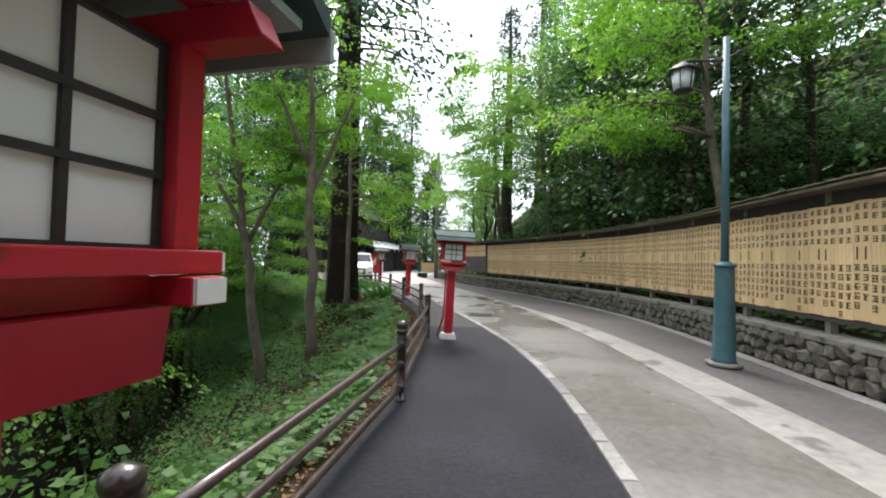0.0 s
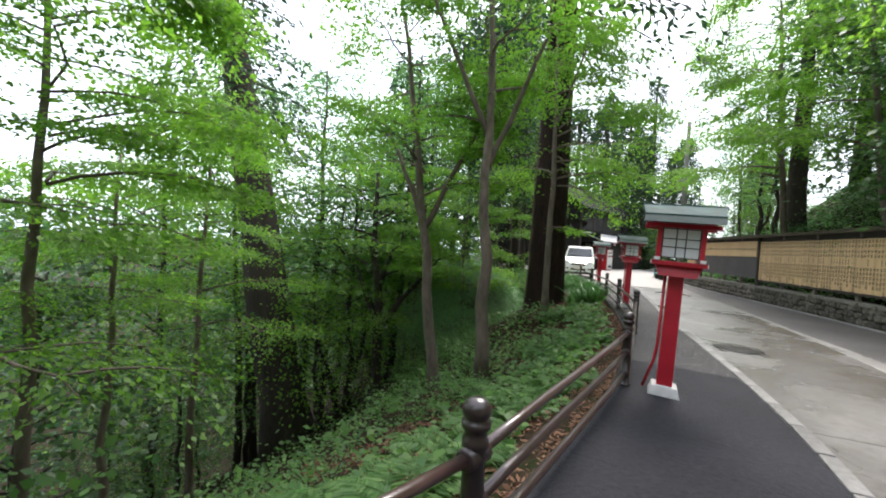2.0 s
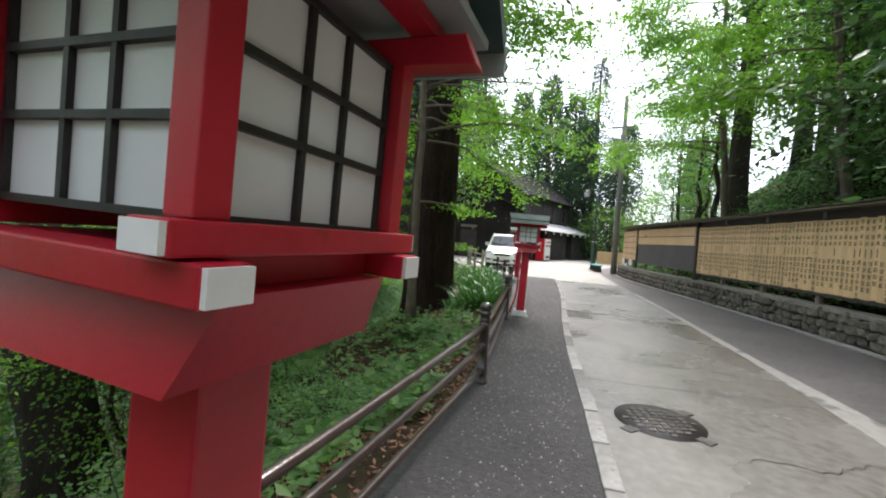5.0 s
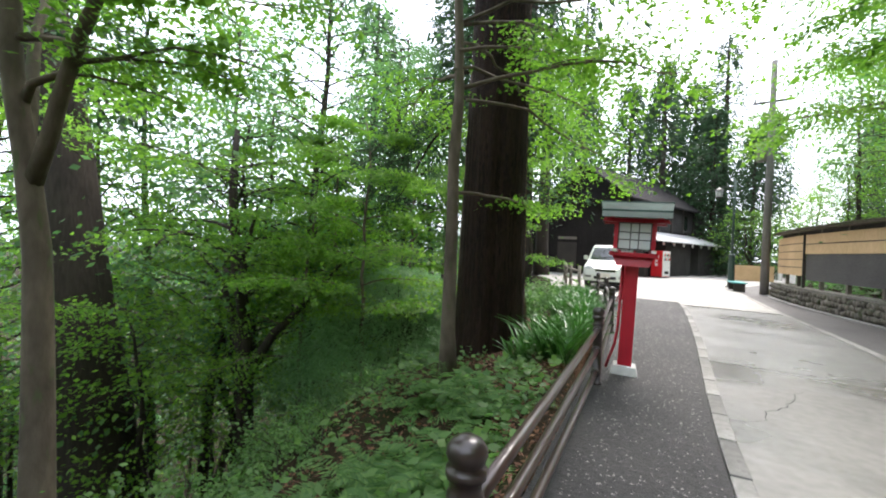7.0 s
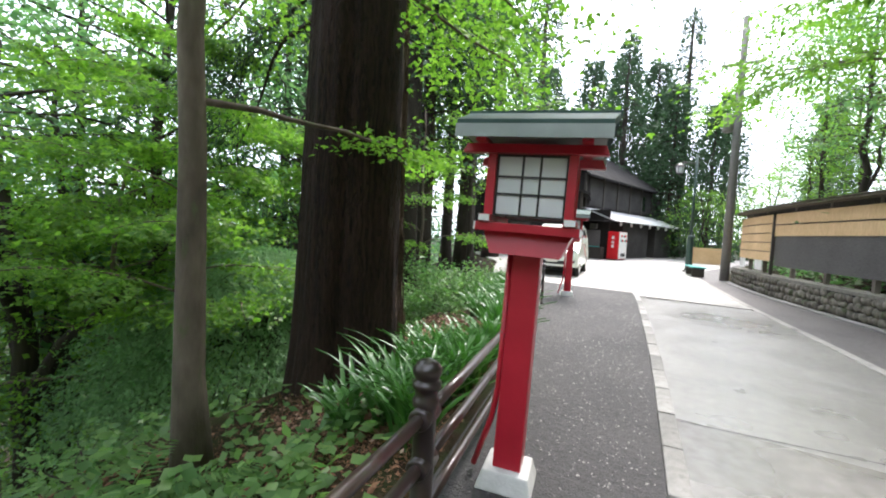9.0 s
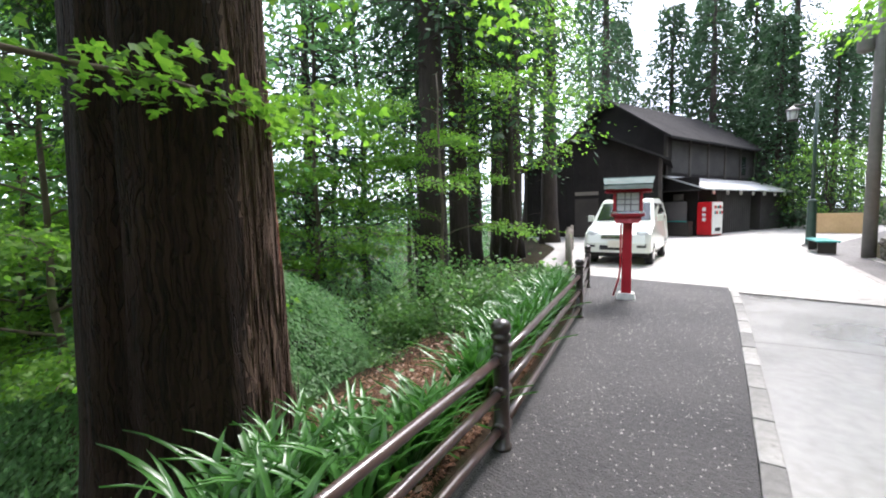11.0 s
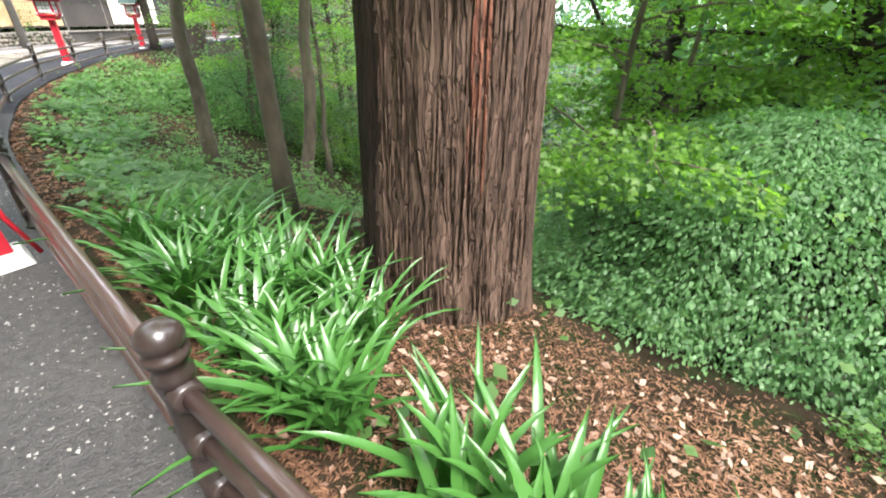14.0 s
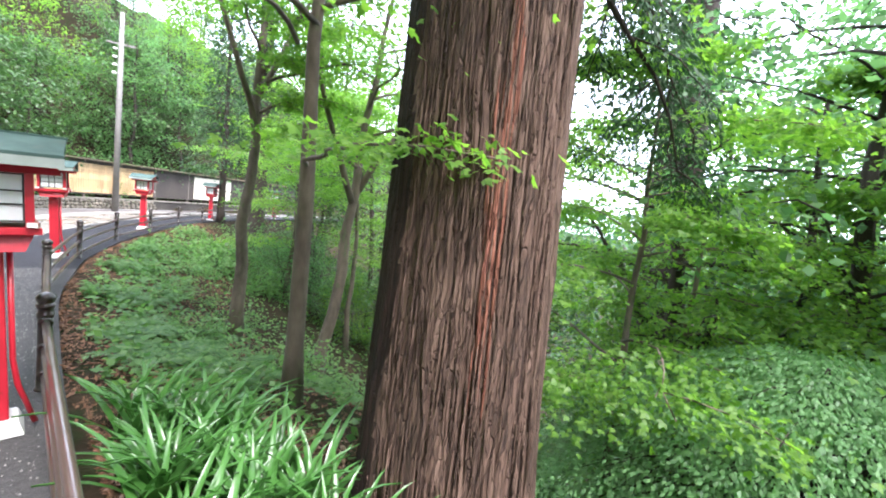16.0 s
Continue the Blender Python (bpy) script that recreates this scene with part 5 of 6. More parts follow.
def plant(proto, x, y, turn, size=1.0, sink=0.15):
    m = pose(x, y, gz(x, y) - sink, 0, 0, turn)
    if "placed" not in proto:
        proto["placed"] = 1
        proto.matrix_basis = m @ Matrix.Diagonal((size, size, size, 1))
        return proto
    c = copy_thing(proto, m)
    c.matrix_basis = m @ Matrix.Diagonal((size, size, size, 1))
    return c


tagged(leaning, "massive dark conifer trunk leaning out from the slope", "tree")
plant(leaning, -9.75, 11.75, 0)
plant(big_a, 6.9, 27.6, 80, 0.72)
plant(big_a, 11.4, 14.6, 140, 0.62)
plant(big_a, -2.9, -4.9, 200, 0.7)
for k, (x, y, s) in enumerate([(-7.4, 23.2, 1.0), (-7.9, 24.9, 1.05), (-7.6, 27.6, 0.9), (-10.5, 30.5, 1.0), (-9.2, 33.0, 0.9), (-12.0, 27.0, 1.0), (-14.0, 33.0, 1.0), (-13.5, 22.5, 1.0), (-11.5, 45, 1.0),
                               (-7, 56, 1.1), (-2, 58, 1.0), (-15, 50, 1.1), (10.5, 33, 0.9), (12.5, 24, 1.0), (14, 18.5, 0.9), (13.2, 7.5, 0.9), (13.5, 40, 1.0), (-1.5, -8.2, 0.6), (-6.5, -9, 0.8)]):
    plant((ced_a, ced_b)[k % 2], x, y, k * 67, s)
for k, (x, y, s) in enumerate([(0.6, 54, 0.85), (-2.5, 55, 1.0), (7.5, 50, 0.6), (-4, 62, 1.1), (1.5, 64, 1.1), (9, 60, 0.8), (-8, 60, 1.35), (-12, 62, 1.4), (-15.5, 57, 1.3), (-5.5, 65, 1.4)]):
    plant(ced_c, x, y, k * 51, s)

# broadleaf woods
bro_a = broadleaf(9, 0.14, 61, 38, 0.145, 86, M_broad)
bro_b = broadleaf(7, 0.11, 62, 34, 0.145, 86, M_broad, 2.3, 0.15)
bro_c = broadleaf(8, 0.13, 63, 38, 0.145, 86, M_maple, 2.8, 0.2, "fresh green broadleaf tree with a spreading crown")
bro_d = broadleaf(7.5, 0.16, 64, 46, 0.165, 125, M_dark, 2.6, 0.08, "dark dense evergreen tree among the woods")
place = random.Random(77)
for k, (x, y, s) in enumerate([(9.6, 16.6, 1.3), (11.2, 19.5, 1.4), (10.4, 12.2, 1.15), (9.0, 14.2, 1.0), (12.6, 10.0, 1.0), (9.3, 23.5, 0.8), (11.0, 3.4, 0.9), (13.0, 16.0, 1.1), (12.0, 29, 1.1), (10.4, -1.5, 0.9), (8.0, -8.0, 0.9), (-9.5, 1.0, 1.0), (-12.5, 5.0, 1.2), (-5.2, -2.4, 0.8)]):
    plant(bro_d, x, y, k * 83, s)
tall = broadleaf(17, 0.2, 65, 60, 0.15, 130, M_broad, 3.4, 0.32, "tall slender broadleaf tree on the wooded slope")
tall2 = broadleaf(15, 0.18, 66, 58, 0.15, 130, M_maple, 3.4, 0.3, "tall fresh green broadleaf tree on the wooded slope")
for k, (x, y, s) in enumerate([(-12.5, 24.5, 1.0), (-16, 20.5, 1.0), (-15.5, 30, 1.1), (-6.3, 25.6, 0.7), (-18, 25.5, 1.1),
                               (-4.2, -2.5, 0.8), (-6.5, -6.5, 0.9), (-7.5, -0.5, 0.8), (-9.5, -4, 0.9), (-20, 33, 1.2), (-14, 38, 1.1), (8.6, 22.0, 0.75), (9.4, 18.2, 0.8), (7.2, 30.0, 0.75), (12.0, 12.0, 0.8), (5.4, 37.5, 0.7), (-8.6, 15.8, 0.85), (-14, 12.5, 1.0), (-13, 15.0, 1.05), (-16.5, 10.5, 1.2), (-15.5, 14.5, 1.15), (-13.2, 16.4, 1.0), (-11.2, 21.4, 0.9)]):
    plant((tall, tall2)[k % 2], x, y, k * 57, s)
for k in range(44):
    y = place.uniform(-18, 44)
    d = place.uniform(9.5, 24)
    x = float(fence_x(y)) - d
    if (x - BX) ** 2 + (y - BY) ** 2 < 30 or (y > 20 and x > -6) or (4 < y < 12 and d < 12.5):
        continue
    plant((bro_a, bro_b, bro_c)[k % 3], x, y, k * 47, place.uniform(0.6, 0.95))
for k in range(18):
    y = place.uniform(-28, 46)
    x = float(wall_x(y)) + place.uniform(3.6, 14)
    plant((bro_c, bro_a, bro_c, bro_d)[k % 4], x, y, k * 47, place.uniform(0.7, 1.1))
for k, (x, y, s) in enumerate([(-9.2, 13.6, 0.9), (-9.8, 14.8, 1.2), (-11.5, 16.0, 1.1)]):
    plant((bro_c, bro_a)[k % 2], x, y, k * 75 + 20, s)
for k in range(30):
    y = place.uniform(-42, -7)
    x = float(wall_x(y)) + place.uniform(3.0, 17)
    plant((bro_c, bro_d, bro_a)[k % 3], x, y, k * 43, place.uniform(0.75, 1.15))
for k, (x, y) in enumerate([(3.8, 42), (5.6, 39), (1.2, 49), (4.6, 46), (7.4, 43), (6.2, 36)]):
    plant(bro_c, x, y, k * 60, 0.7)

# low saplings that hide the slope
sap_a = broadleaf(3.4, 0.035, 67, 30, 0.085, 120, M_maple, 1.5, 0.1, "low maple sapling with layered leaves on the slope")
sap_b = broadleaf(2.6, 0.03, 68, 28, 0.095, 110, M_broad, 1.4, 0.05, "low leafy sapling on the dark slope")
for k in range(7):
    y = place.uniform(-1.0, 3.5)
    x = float(fence_x(y)) - place.uniform(4.6, 10.5)
    if (x + 10) ** 2 + (y - 11.7) ** 2 < 4 or (x + 7.8) ** 2 + (y - 13.7) ** 2 < 1.5 or (x > -7.8 and y > 12):
        continue
    plant((sap_a, sap_b)[k % 2], x, y, k * 61, place.uniform(0.75, 1.15))
# shrubs on the slope and the bank
shr_a = shrub(71, 1.1, 600, 0.105, M_under, "leafy green shrub on the wooded slope")
shr_b = shrub(72, 0.8, 640, 0.07, M_under, "low green undergrowth shrub")
shr_c = shrub(73, 1.4, 700, 0.13, M_broad, "broad dark green shrub on the bank")
for k in range(115):
    y = place.uniform(-26, 30)
    x = float(wall_x(y)) + 1.75 + abs(place.gauss(0, 2.6))
    plant((shr_c, shr_a, shr_c)[k % 3], x, y, k * 77, place.uniform(0.6, 1.2), sink=0.05)
for k in range(130):
    y = place.uniform(-8, 27)
    d = 1.2 + abs(place.gauss(0, 4.5))
    x = float(fence_x(y)) - d
    if (x - BX) ** 2 + (y - BY) ** 2 < 4.5 or (d < 2.6 and 10 < y < 23) or ((x + 5.0) / 3.6) ** 2 + ((y - 16.2) / 4.2) ** 2 < 1 or (d > 3.2 and 2 < y < 15):
        continue
    plant(shr_b if d < 3 or (x - BX) ** 2 + (y - BY) ** 2 < 30 else (shr_b, shr_a)[k % 2], x, y, k * 77, place.uniform(0.5, 1.0) * (0.7 if d < 2.2 else 1.0), sink=0.05)
for k in range(80):
    y = place.uniform(-36, -4)
    x = float(wall_x(y)) + place.uniform(1.2, 13)
    plant((shr_c, shr_a)[k % 2], x, y, k * 77, place.uniform(0.9, 1.5), sink=0.05)
for k in range(30):
    y = place.uniform(9.0, 15.0)
    x = float(fence_x(y)) - place.uniform(2.9, 7.0)
    if (x - BX) ** 2 + (y - BY) ** 2 > 2.2:
        plant((shr_b, shr_a)[k % 2], x, y, k * 83, place.uniform(0.45, 0.75), sink=0.05)
# a spreading bush below the great tree, and another by the forecourt
for k, (x, y, s) in enumerate([(-2.7, 18.9, 0.5), (-2.5, 20.2, 0.5), (-2.9, 17.9, 0.45), (-3.4, 19.6, 0.7), (-3.0, 20.9, 0.6), (-3.6, 22.0, 0.65), (-4.4, 21.4, 0.8), (-5.6, 19.8, 1.2)]):
    plant((shr_b, shr_a)[k % 2], x, y, k * 91, s * 1.1, sink=0.05)

bush = shrub(75, 1.15, 3000, 0.08, M_under, "spreading bush with fresh leaves beside the forecourt fence")
for k, (x, y, s) in enumerate([(-3.0, 20.1, 0.95), (-3.6, 20.9, 1.05), (-3.6, 19.4, 0.9), (-4.3, 20.2, 1.1)]):
    plant(bush, x, y, k * 80, s, sink=0.05)

# a weeping maple mounded below the great tree


def weeping_maple(x, y, top, seed, rx, ry, depth, count, label):
    """A low dome of overlapping drooping tiers of small leaves on a twisted stem."""
    rng = np.random.default_rng(seed)
    base = gz(x, y) - 0.1
    t = thing("weeping_maple", label, "tree", pose(x, y, base))
    hgt = top - base
    tp = trunk_points(rng, hgt * 0.85, (0.03, 0.0), 0.06, 9)
    part("trunk", tube("trunk", tp, np.linspace(0.11, 0.03, 9), M_smoothbark, 8, 0.05, rng), None, t)
    limbs, leaves = [], []
    nt = 170
    for k in range(nt):
        el = math.asin(min(0.98, 0.06 + 0.94 * (k + rng.random()) / nt))
        az = k * 2.4 + rng.normal() * 0.2
        u = math.cos(el) * rng.uniform(0.74, 1.14)
        tip = np.array([rx * u * math.cos(az), ry * u * math.sin(az), hgt - depth * (1 - math.sin(el)) * rng.uniform(0.82, 1.1)])
        root = tp[6] * (1 - 0.4 * rng.random())
        w = np.linspace(0, 1, 7)[:, None]
        b = root * (1 - w) + tip * w + np.array([0, 0, 1.0]) * (0.5 * np.sin(w * math.pi))
        limbs.append(tube_arrays(b, np.linspace(0.02, 0.004, 7), 4))
        m = count // nt
        out = unit(np.array([tip[0] / rx, tip[1] / ry, 0.0]) + 1e-3)
        side = np.array([-out[1], out[0], 0.0])
        a, c = rng.normal(size=m) * 0.42, rng.normal(size=m) * 0.34
        fall = -0.45 * np.clip(c, -0.2, 2) * math.cos(el) - 0.5 * a ** 2 - 0.35 * np.clip(c, 0, 2) ** 2
        p = tip + side * a[:, None] + out * c[:, None] + np.array([0, 0, 1.0]) * (fall + rng.normal(size=m) * 0.035)[:, None]
        ax = unit(out * 0.8 + side * np.sign(a)[:, None] * 0.4 + np.array([0, 0, -0.5]) + rng.standard_normal((m, 3)) * 0.35)
        q = p[: m // 3] * [0.95, 0.95, 1] - [0, 0, 0.07]
        leaves.append(leaf_arrays(q, ax[: m // 3], 0.062 * (0.7 + 0.6 * rng.random(m // 3)), rng, 1, 0.25, 0.4))
        leaves.append(leaf_arrays(p, ax, 0.054 * (0.6 + 0.7 * rng.random(m)), rng, 1, 0.24, 0.35))
    tagged(part("branchwork", raw_mesh("branchwork", *joined(limbs), M_bark2), None, t), kind="stuff")
    part("crown", raw_mesh("crown", *joined(leaves), M_weep), None, t, "drooping tiers of small green leaves")
    return t


weeping_maple(-5.2, 16.35, 0.85, 44, 2.3, 2.5, 3.4, 110000, "low weeping maple mounded with small green leaves")
weeping_maple(-6.6, 19.4, 0.1, 45, 2.2, 2.2, 3.0, 24000, "smaller weeping maple below the forecourt")

# woods far down the valley
rw = np.random.default_rng(97)
nw, ck = 84000, 520
cy, cd = rw.uniform(-80, 120, ck), 22 + 60 * rw.random(ck) ** 1.3
cr = rw.uniform(2.0, 4.2, ck)
cx = fence_x(np.clip(cy, -20, 40)) - cd
floor_z = ground_z(cx, cy)
top_z = 1.2 + 0.05 * cd + rw.normal(size=ck) * 1.5
ii = rw.integers(0, ck, nw)
dirs = unit(rw.standard_normal((nw, 3)))
wx, wy = cx[ii] + dirs[:, 0] * cr[ii], cy[ii] + dirs[:, 1] * cr[ii]
wz = top_z[ii] - (top_z - floor_z)[ii] * rw.random(nw) ** 1.5 * 0.9
fw = raw_mesh("far_woods", *leaf_arrays(np.stack([wx, wy, wz], 1), unit(dirs + rw.standard_normal((nw, 3)) * 0.7), rw.uniform(0.3, 0.66, nw), rw, 1, 0.35, 0.8), M_farleaf)
tagged(new("far_woods", fw), "leafy woods filling the valley below the lane", "woods", kind="stuff")

# glossy strap-leaved clumps along the fence


def strap_clump(seed):
    rng = np.random.default_rng(seed)
    t = thing("strap_leaf_plant", "clump of glossy strap-shaped green leaves", "plant", group="strap-leaved clumps along the fence")
    n, seg = 20, 7
    for k in range(n):
        az, L, w = k * 2.4 + rng.random(), rng.uniform(0.42, 0.78), rng.uniform(0.015, 0.025)
        b = rng.normal(size=2) * 0.06
        up = rng.uniform(1.02, 1.5)
        u = np.linspace(0, 1, seg)
        r = L * (u * math.cos(up) + 0.25 * u ** 2)
        z = L * (u * math.sin(up) - 0.28 * u ** 2.6)
        c = np.stack([b[0] + r * math.cos(az), b[1] + r * math.sin(az), z], 1)
        s = np.array([-math.sin(az), math.cos(az), 0.0]) * w
        wd = np.array([0.7, 1, 1, 0.95, 0.8, 0.5, 0.03])[:, None]
        v = np.concatenate([c - s * wd, c + np.array([0, 0, -0.008]), c + s * wd])
        q = np.array([(i, i + 1, seg + i + 1, seg + i) for i in range(seg - 1)] + [(seg + i, seg + i + 1, 2 * seg + i + 1, 2 * seg + i) for i in range(seg - 1)])
        part("leaf", raw_mesh("leaf", v, np.concatenate([q[:, :3], q[:, [0, 2, 3]]]), M_blade), None, t)
    return t


straps = [strap_clump(s) for s in (81, 82, 83)]
spot_list = []
for k in range(190):
    y = place.uniform(13.9, 22.8)
    d = 0.42 + 0.9 * place.random() ** 1.4
    x = float(fence_x(y)) - d
    if 15.9 < y < 18.4 and d > 0.62:
        continue
    if (x - BX) ** 2 + (y - BY) ** 2 < 0.95:
        continue
    spot_list.append((x, y))
for k, (x, y) in enumerate(spot_list[:140]):
    plant(straps[k % 3], x, y, k * 53, place.uniform(0.8, 1.15), sink=0.01)

# broad-leaved plants by the bend of the fence
big_leaf = shrub(74, 0.85, 480, 0.125, M_under, "bright broad-leaved plant beside the fence")
for k, (x, y, s) in enumerate([(-0.35, 0.7, 0.85), (-0.9, 1.5, 1.0), (-1.5, 0.5, 1.1), (-1.1, -0.6, 0.9), (-1.9, 2.3, 1.0), (-1.0, 0.4, 1.2), (-1.5, -0.4, 1.2), (-0.45, 1.2, 0.9)]):
    plant(big_leaf, x, y, k * 70, s, sink=0.05)

# ferns on the verge


def fern(seed):
    """Arching fronds with rows of narrow leaflets."""
    rng = np.random.default_rng(seed)
    t = thing("fern", "fresh green fern with arching fronds on the verge", "fern", group="ferns on the verge")
    for k in range(9):
        L = rng.uniform(0.32, 0.55)
        pts = bough(rng, (0, 0, 0), k * 2.4 + rng.random() * 0.5, L, rng.uniform(0.7, 1.3), rng.uniform(0.7, 1.1), 9)
        d = unit(np.gradient(pts, axis=0))
        side = unit(np.cross(d, [0, 0, 1.0]))
        u = np.linspace(0.15, 1, 17)
        i = u * 8
        lo = np.clip(i.astype(int), 0, 7)
        f = (i - lo)[:, None]
        p = pts[lo] * (1 - f) + pts[lo + 1] * f
        size = 0.11 * np.sin(np.clip(u, 0, 0.97) * math.pi) ** 0.7 + 0.015
        chunks = [tube_arrays(pts, np.linspace(0.004, 0.0015, 9), 4)]
        for q in (-1, 1):
            chunks.append(leaf_arrays(p, side[lo] * q + d[lo] * 0.35, size, rng, 1, 0.13, 0.12))
        part("frond", raw_mesh("frond", *joined(chunks), M_under), None, t)
    return t


ferns = [fern(s) for s in (101, 102, 103)]
for k in range(42):
    y = place.uniform(1.0, 13.8)
    d = 0.45 + 1.5 * place.random()
    plant(ferns[k % 3], float(fence_x(y)) - d, y, k * 71, place.uniform(0.75, 1.3), sink=0.01)

# ground cover: small leaves, ferns and litter that nobody could count


def scatter_leaves(name, label, material, count, sampler, size, tilt, seed, lobes=1, width=0.36):
    rng = np.random.default_rng(seed)
    x, y = sampler(rng, count)
    keep = (x - BX) ** 2 + (y - BY) ** 2 > 0.42
    if material is M_under:
        keep &= ~((y > 14.2) & (y < 19.2) & (fence_x(y) - x > 0.7) & (rng.random(count) < 0.92))
    x, y = x[keep], y[keep]
    z = ground_z(x, y)
    h = np.abs(rng.standard_normal(len(x))) * tilt
    p = np.stack([x, y, z + 0.015 + h], 1)
    ax = unit(rng.standard_normal((len(x), 3)) * [1, 1, 0.25])
    me = raw_mesh(name, *leaf_arrays(p, ax, size * (0.6 + 0.8 * rng.random(len(x))), rng, lobes, width, 0.45), material)
    return tagged(new(name, me), label, "plants", kind="stuff")


def clumped(rng, n, y0, y1, d0, d1, fn, sign, clump=0.5):
    cy = rng.uniform(y0, y1, n // 14 + 1)
    cd = d0 + (d1 - d0) * rng.random(n // 14 + 1) ** 1.4
    i = rng.integers(0, len(cy), n)
    y = cy[i] + rng.standard_normal(n) * clump * 0.4
    d = np.clip(cd[i] + rng.standard_normal(n) * clump * 0.4, d0 * 0.8, None)
    return fn(y) + sign * d, y


scatter_leaves("undergrowth", "low leafy undergrowth covering the slope", M_under, 4500, lambda r, n: clumped(r, n, -8, 26, 0.7, 3.4, fence_x, -1, 0.5), 0.085, 0.13, 91)
scatter_leaves("slope_plants", "dark leafy plants low on the wooded slope", M_under, 10000, lambda r, n: clumped(r, n, -8, 26, 2.2, 11, fence_x, -1, 0.8), 0.10, 0.2, 96)
scatter_leaves("edge_plants", "small bright leaves along the fence", M_under, 4600, lambda r, n: clumped(r, n, -4, 14.6, 0.5, 1.9, fence_x, -1, 0.4), 0.1, 0.12, 92)
scatter_leaves("bank_plants", "green leaves covering the bank", M_broad, 44000, lambda r, n: clumped(r, n, -32, 34, 1.05, 15, wall_x, 1, 0.9), 0.15, 0.2, 93)
scatter_leaves("leaf_litter", "dry brown needles and fallen leaves", M_litter, 36000, lambda r, n: clumped(r, n, 13.6, 18.4, 0.3, 2.2, fence_x, -1, 0.7), 0.036, 0.014, 94, 1, 0.12)
scatter_leaves("pale_litter", "pale curled dead leaves on the needle litter", M_pale_litter, 1500, lambda r, n: clumped(r, n, 13.8, 18.6, 0.35, 2.2, fence_x, -1, 0.5), 0.055, 0.012, 97, 1, 0.3)
scatter_leaves("far_litter", "brown leaf litter on the slope", M_litter, 20000, lambda r, n: clumped(r, n, -6, 13.5, 0.2, 3.2, fence_x, -1, 0.7), 0.06, 0.015, 95, 1, 0.2)

# ---------------------------------------------------------------- pieces of walls and pavements
rk = random.Random(17)


def rough_stone(seed):
    r = np.random.default_rng(seed)
    bm = bmesh.new()
    bmesh.ops.create_icosphere(bm, subdivisions=1, radius=1)
    for v in bm.verts:
        c = np.array(v.co)
        c = np.sign(c) * np.abs(c) ** 0.6
        c = c * (1 + 0.09 * r.standard_normal(3))
        v.co = Vector(c * [0.07, 0.13, 0.095])
    return bm_data("stone", bm, M_stone)


stones = [rough_stone(s) for s in range(8)]
singles, rest = [], []
for row in range(3):
    y = -14.0 + row * 0.08
    while y < 30.9:
        size = rk.uniform(0.55, 1.3)
        y += 0.235 * size * 0.5
        m = on_line(wall_x, y, 0.07 + rk.uniform(-0.015, 0.02), 0.085 + row * 0.165 + rk.uniform(-0.02, 0.02)) @ pose(0, 0, 0, rk.uniform(-40, 40), rk.uniform(-10, 10), rk.uniform(-8, 8)) @ Matrix.Diagonal((rk.uniform(0.8, 1.3), size, rk.uniform(0.75, 1.2), 1))
        y += 0.235 * size * 0.5
        (singles if 1.5 < y < 21.5 else rest).append((m, rk.randrange(8)))
for m, k in singles:
    part("stone", stones[k], M_stone, wall, m=m)
vs, ts, o = [], [], 0
for m, k in rest:
    me = stones[k]
    vs.append(np.array([m @ v.co for v in me.vertices]))
    ts.append(np.array([p.vertices[:] for p in me.polygons]) + o)
    o += len(me.vertices)
tagged(part("far_stones", raw_mesh("far_stones", np.concatenate(vs), np.concatenate(ts), M_stone), M_stone, wall), "rounded wall stones", kind="stuff")

# name tablets with brushed strokes
tab_me = bm_data("tablet", bx(-0.009, 0.009, -0.058, 0.058, 0.0, 1.5, 0.003), M_tablet)
ink_v, ink_f = [], []


def ink(m, y0, y1, z0, z1):
    o = len(ink_v)
    for yy, zz in ((y0, z0), (y1, z0), (y1, z1), (y0, z1)):
        ink_v.append(m @ Vector((-0.0125, yy, zz)))
    ink_f.append((o, o + 1, o + 2, o + 3))


def glyph(m, zc, h, w):
    """Strokes of a brushed character too small to read."""
    for q in range(3):
        z = zc + h * (q - 1) * 0.33 + rk.uniform(-0.004, 0.004)
        ww = w * rk.uniform(0.6, 1.0)
        ink(m, -ww, ww, z - h * 0.07, z + h * 0.07)
    for q in range(2):
        yy = rk.uniform(-w * 0.7, w * 0.7)
        ink(m, yy - w * 0.13, yy + w * 0.13, zc - h * rk.uniform(0.25, 0.5), zc + h * rk.uniform(0.2, 0.5))


count = 0
y = -14.0
while y < 21.85:
    y += 0.119
    m = on_line(wall_x, y, 0.318 + rk.uniform(-0.002, 0.002), 0.815 + rk.uniform(-0.01, 0.01))
    part("tablet", tab_me, M_tablet, board, m=m)
    count += 1
    for z in (1.42, 1.3, 1.14, 1.02):
        glyph(m, z, 0.088, 0.042)
    if rk.random() < 0.5:
        ink(m, -0.012, 0.012, 0.76, 0.92)
    z = 0.66
    for q in range(rk.choice((4, 5, 5, 6))):
        glyph(m, z, 0.098, 0.046)
        z -= 0.12
tagged(part("lettering", mesh_data("lettering", ink_v, ink_f, M_ink), M_ink, board, "rows of brushed black characters"), kind="stuff")

# kerb blocks
kerb = thing("kerb", "worn pale concrete kerb blocks between path and lane", "kerb", kind="structure")
kb = [bm_data("kerb_block", bx(-0.062, 0.062, -0.292, 0.292, -0.1, 0.018, 0.012), M_kerb) for _ in range(1)][0]
y = -16.0
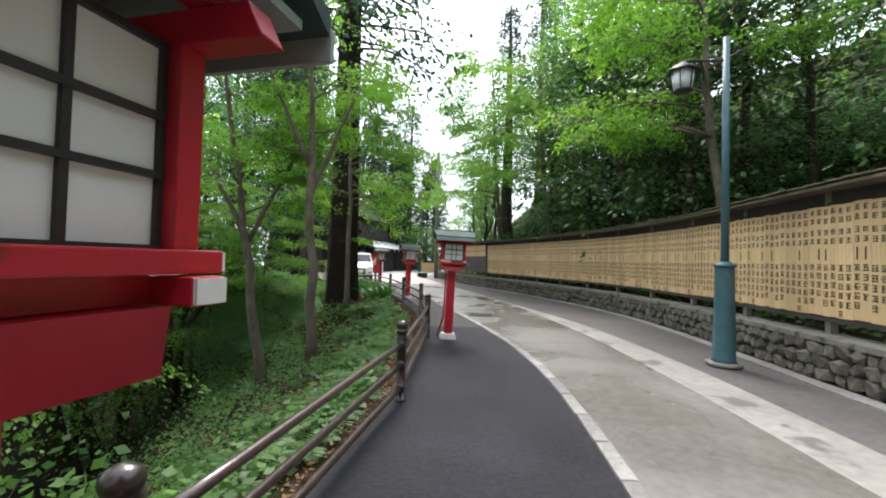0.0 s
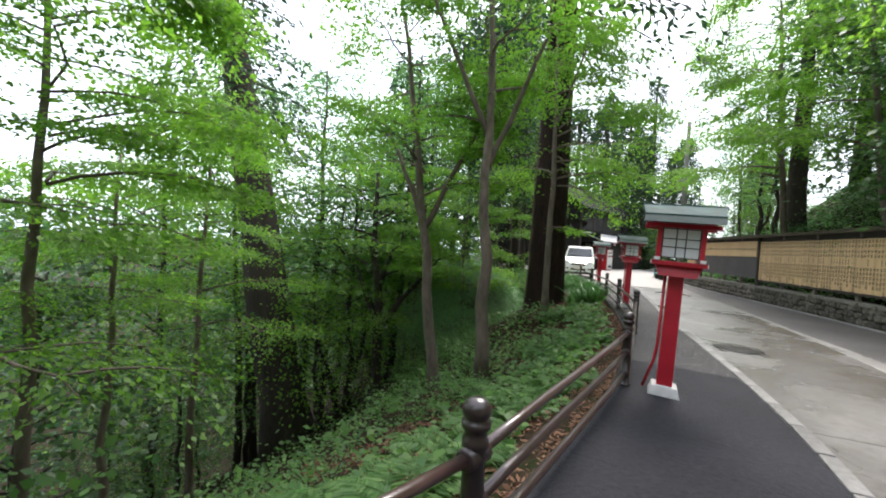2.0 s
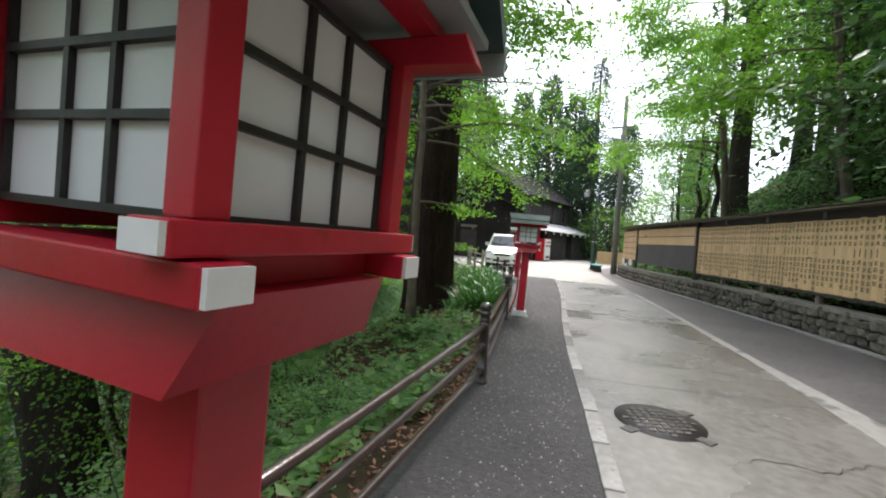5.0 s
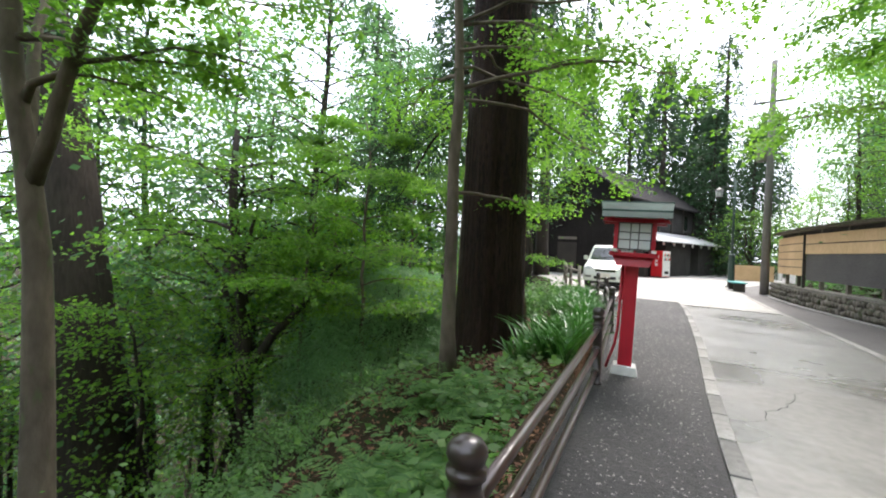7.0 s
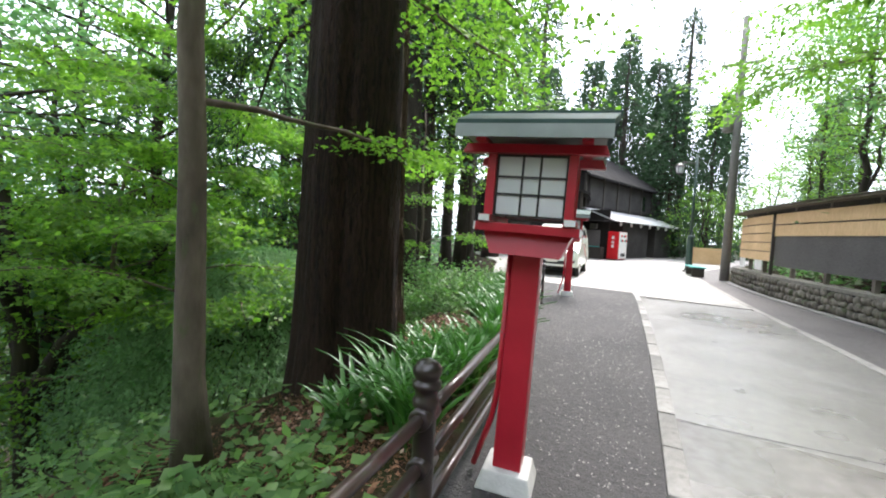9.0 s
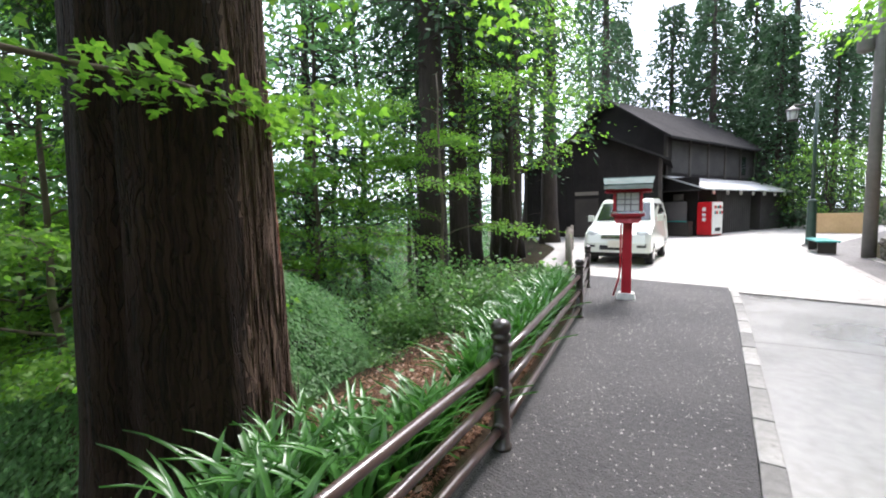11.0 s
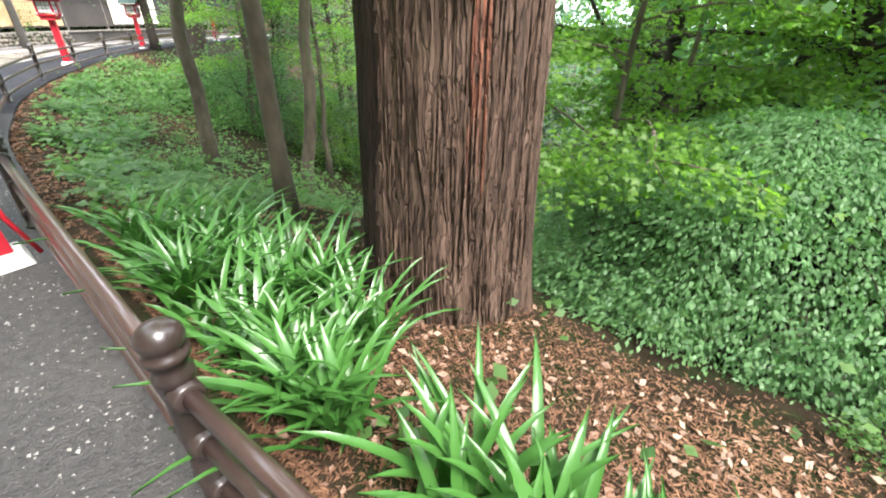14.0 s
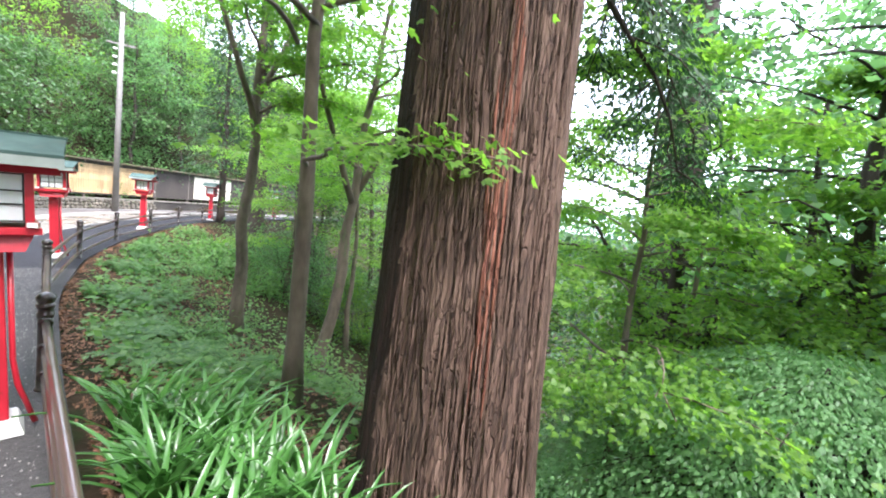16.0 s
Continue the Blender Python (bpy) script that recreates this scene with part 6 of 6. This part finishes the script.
while y < 23.0:
    m = on_line(kerb_x, y, 0.065, rk.uniform(-0.003, 0.003)) @ pose(0, 0, 0, rk.uniform(-0.4, 0.4), 0, rk.uniform(-0.5, 0.5))
    part("kerb_block", kb, M_kerb, kerb, m=m)
    y += 0.6 * math.cos(radians(heading(kerb_x, y)))

# joints and cracks across the lane
for k, yj in enumerate((-4.0, 1.0, 6.0, 10.6, 15.45, 20.0)):
    x0, x1 = float(kerb_x(yj)) + 0.14, float(band_x(yj)) - 0.3
    a = heading(kerb_x, yj)
    pts = [(x0 + (x1 - x0) * u, yj + (x1 - x0) * u * math.tan(radians(a)) + (0.02 * math.sin(9 * u + k) if k % 2 else 0), -0.0195) for u in np.linspace(0, 1, 12)]
    v, f = [], []
    for i, p in enumerate(pts):
        v += [(p[0], p[1] - 0.006, p[2] + 0.001), (p[0], p[1] + 0.006, p[2] + 0.001)]
        if i:
            f.append((2 * i - 2, 2 * i, 2 * i + 1, 2 * i - 1))
    structure("road_joint", mesh_data("road_joint", v, f, M_asphalt), "dark joint across the concrete lane", "road")

# irregular cracks in the concrete slabs
for k, (x0, y0, a, length) in enumerate([(2.5, 11.6, 12, 2.2), (3.2, 12.4, -35, 1.3), (2.2, 13.1, 70, 1.6), (3.6, 9.2, 25, 1.4), (2.7, 15.0, -10, 1.5)]):
    rk = np.random.default_rng(200 + k)
    u = np.linspace(0, length, 26)
    wob = np.cumsum(rk.standard_normal(26)) * 0.025
    ca, sa = math.cos(radians(a)), math.sin(radians(a))
    v, f = [], []
    for i in range(26):
        px, py, w = x0 + u[i] * ca - wob[i] * sa, y0 + u[i] * sa + wob[i] * ca, 0.004 * math.sin(math.pi * (i + 0.5) / 26) + 0.001
        v += [(px + sa * w, py - ca * w, -0.0165), (px - sa * w, py + ca * w, -0.0165)]
        if i:
            f.append((2 * i - 2, 2 * i, 2 * i + 1, 2 * i - 1))
    structure("road_crack", mesh_data("road_crack", v, f, M_asphalt), "thin dark crack in the concrete lane", "road")

# loose chips and fallen leaves on the path
cv, ct = [], []
rc = np.random.default_rng(5)
n = 9000
yy = 7.4 + 15.6 * rc.random(n) ** 0.8
xx = fence_x(yy) + 0.05 + rc.random(n) * (kerb_x(yy) - fence_x(yy) - 0.1)
s = 0.002 + 0.010 * rc.random(n) ** 3
base = np.array([[1, 0, 0], [-0.5, 0.87, 0], [-0.5, -0.87, 0], [0, 0, 0.9]])
V = (base[None] * s[:, None, None] * (1 + 0.3 * rc.standard_normal((n, 4, 3)))) + np.stack([xx, yy, np.full(n, 0.001)], 1)[:, None]
T = (np.arange(n) * 4)[:, None, None] + np.array([[0, 1, 3], [1, 2, 3], [2, 0, 3]])[None]
tagged(new("stone_chips", raw_mesh("stone_chips", V.reshape(-1, 3), T.reshape(-1, 3), M_kerb)), "loose pale stone chips on the footpath", "gravel", kind="stuff")
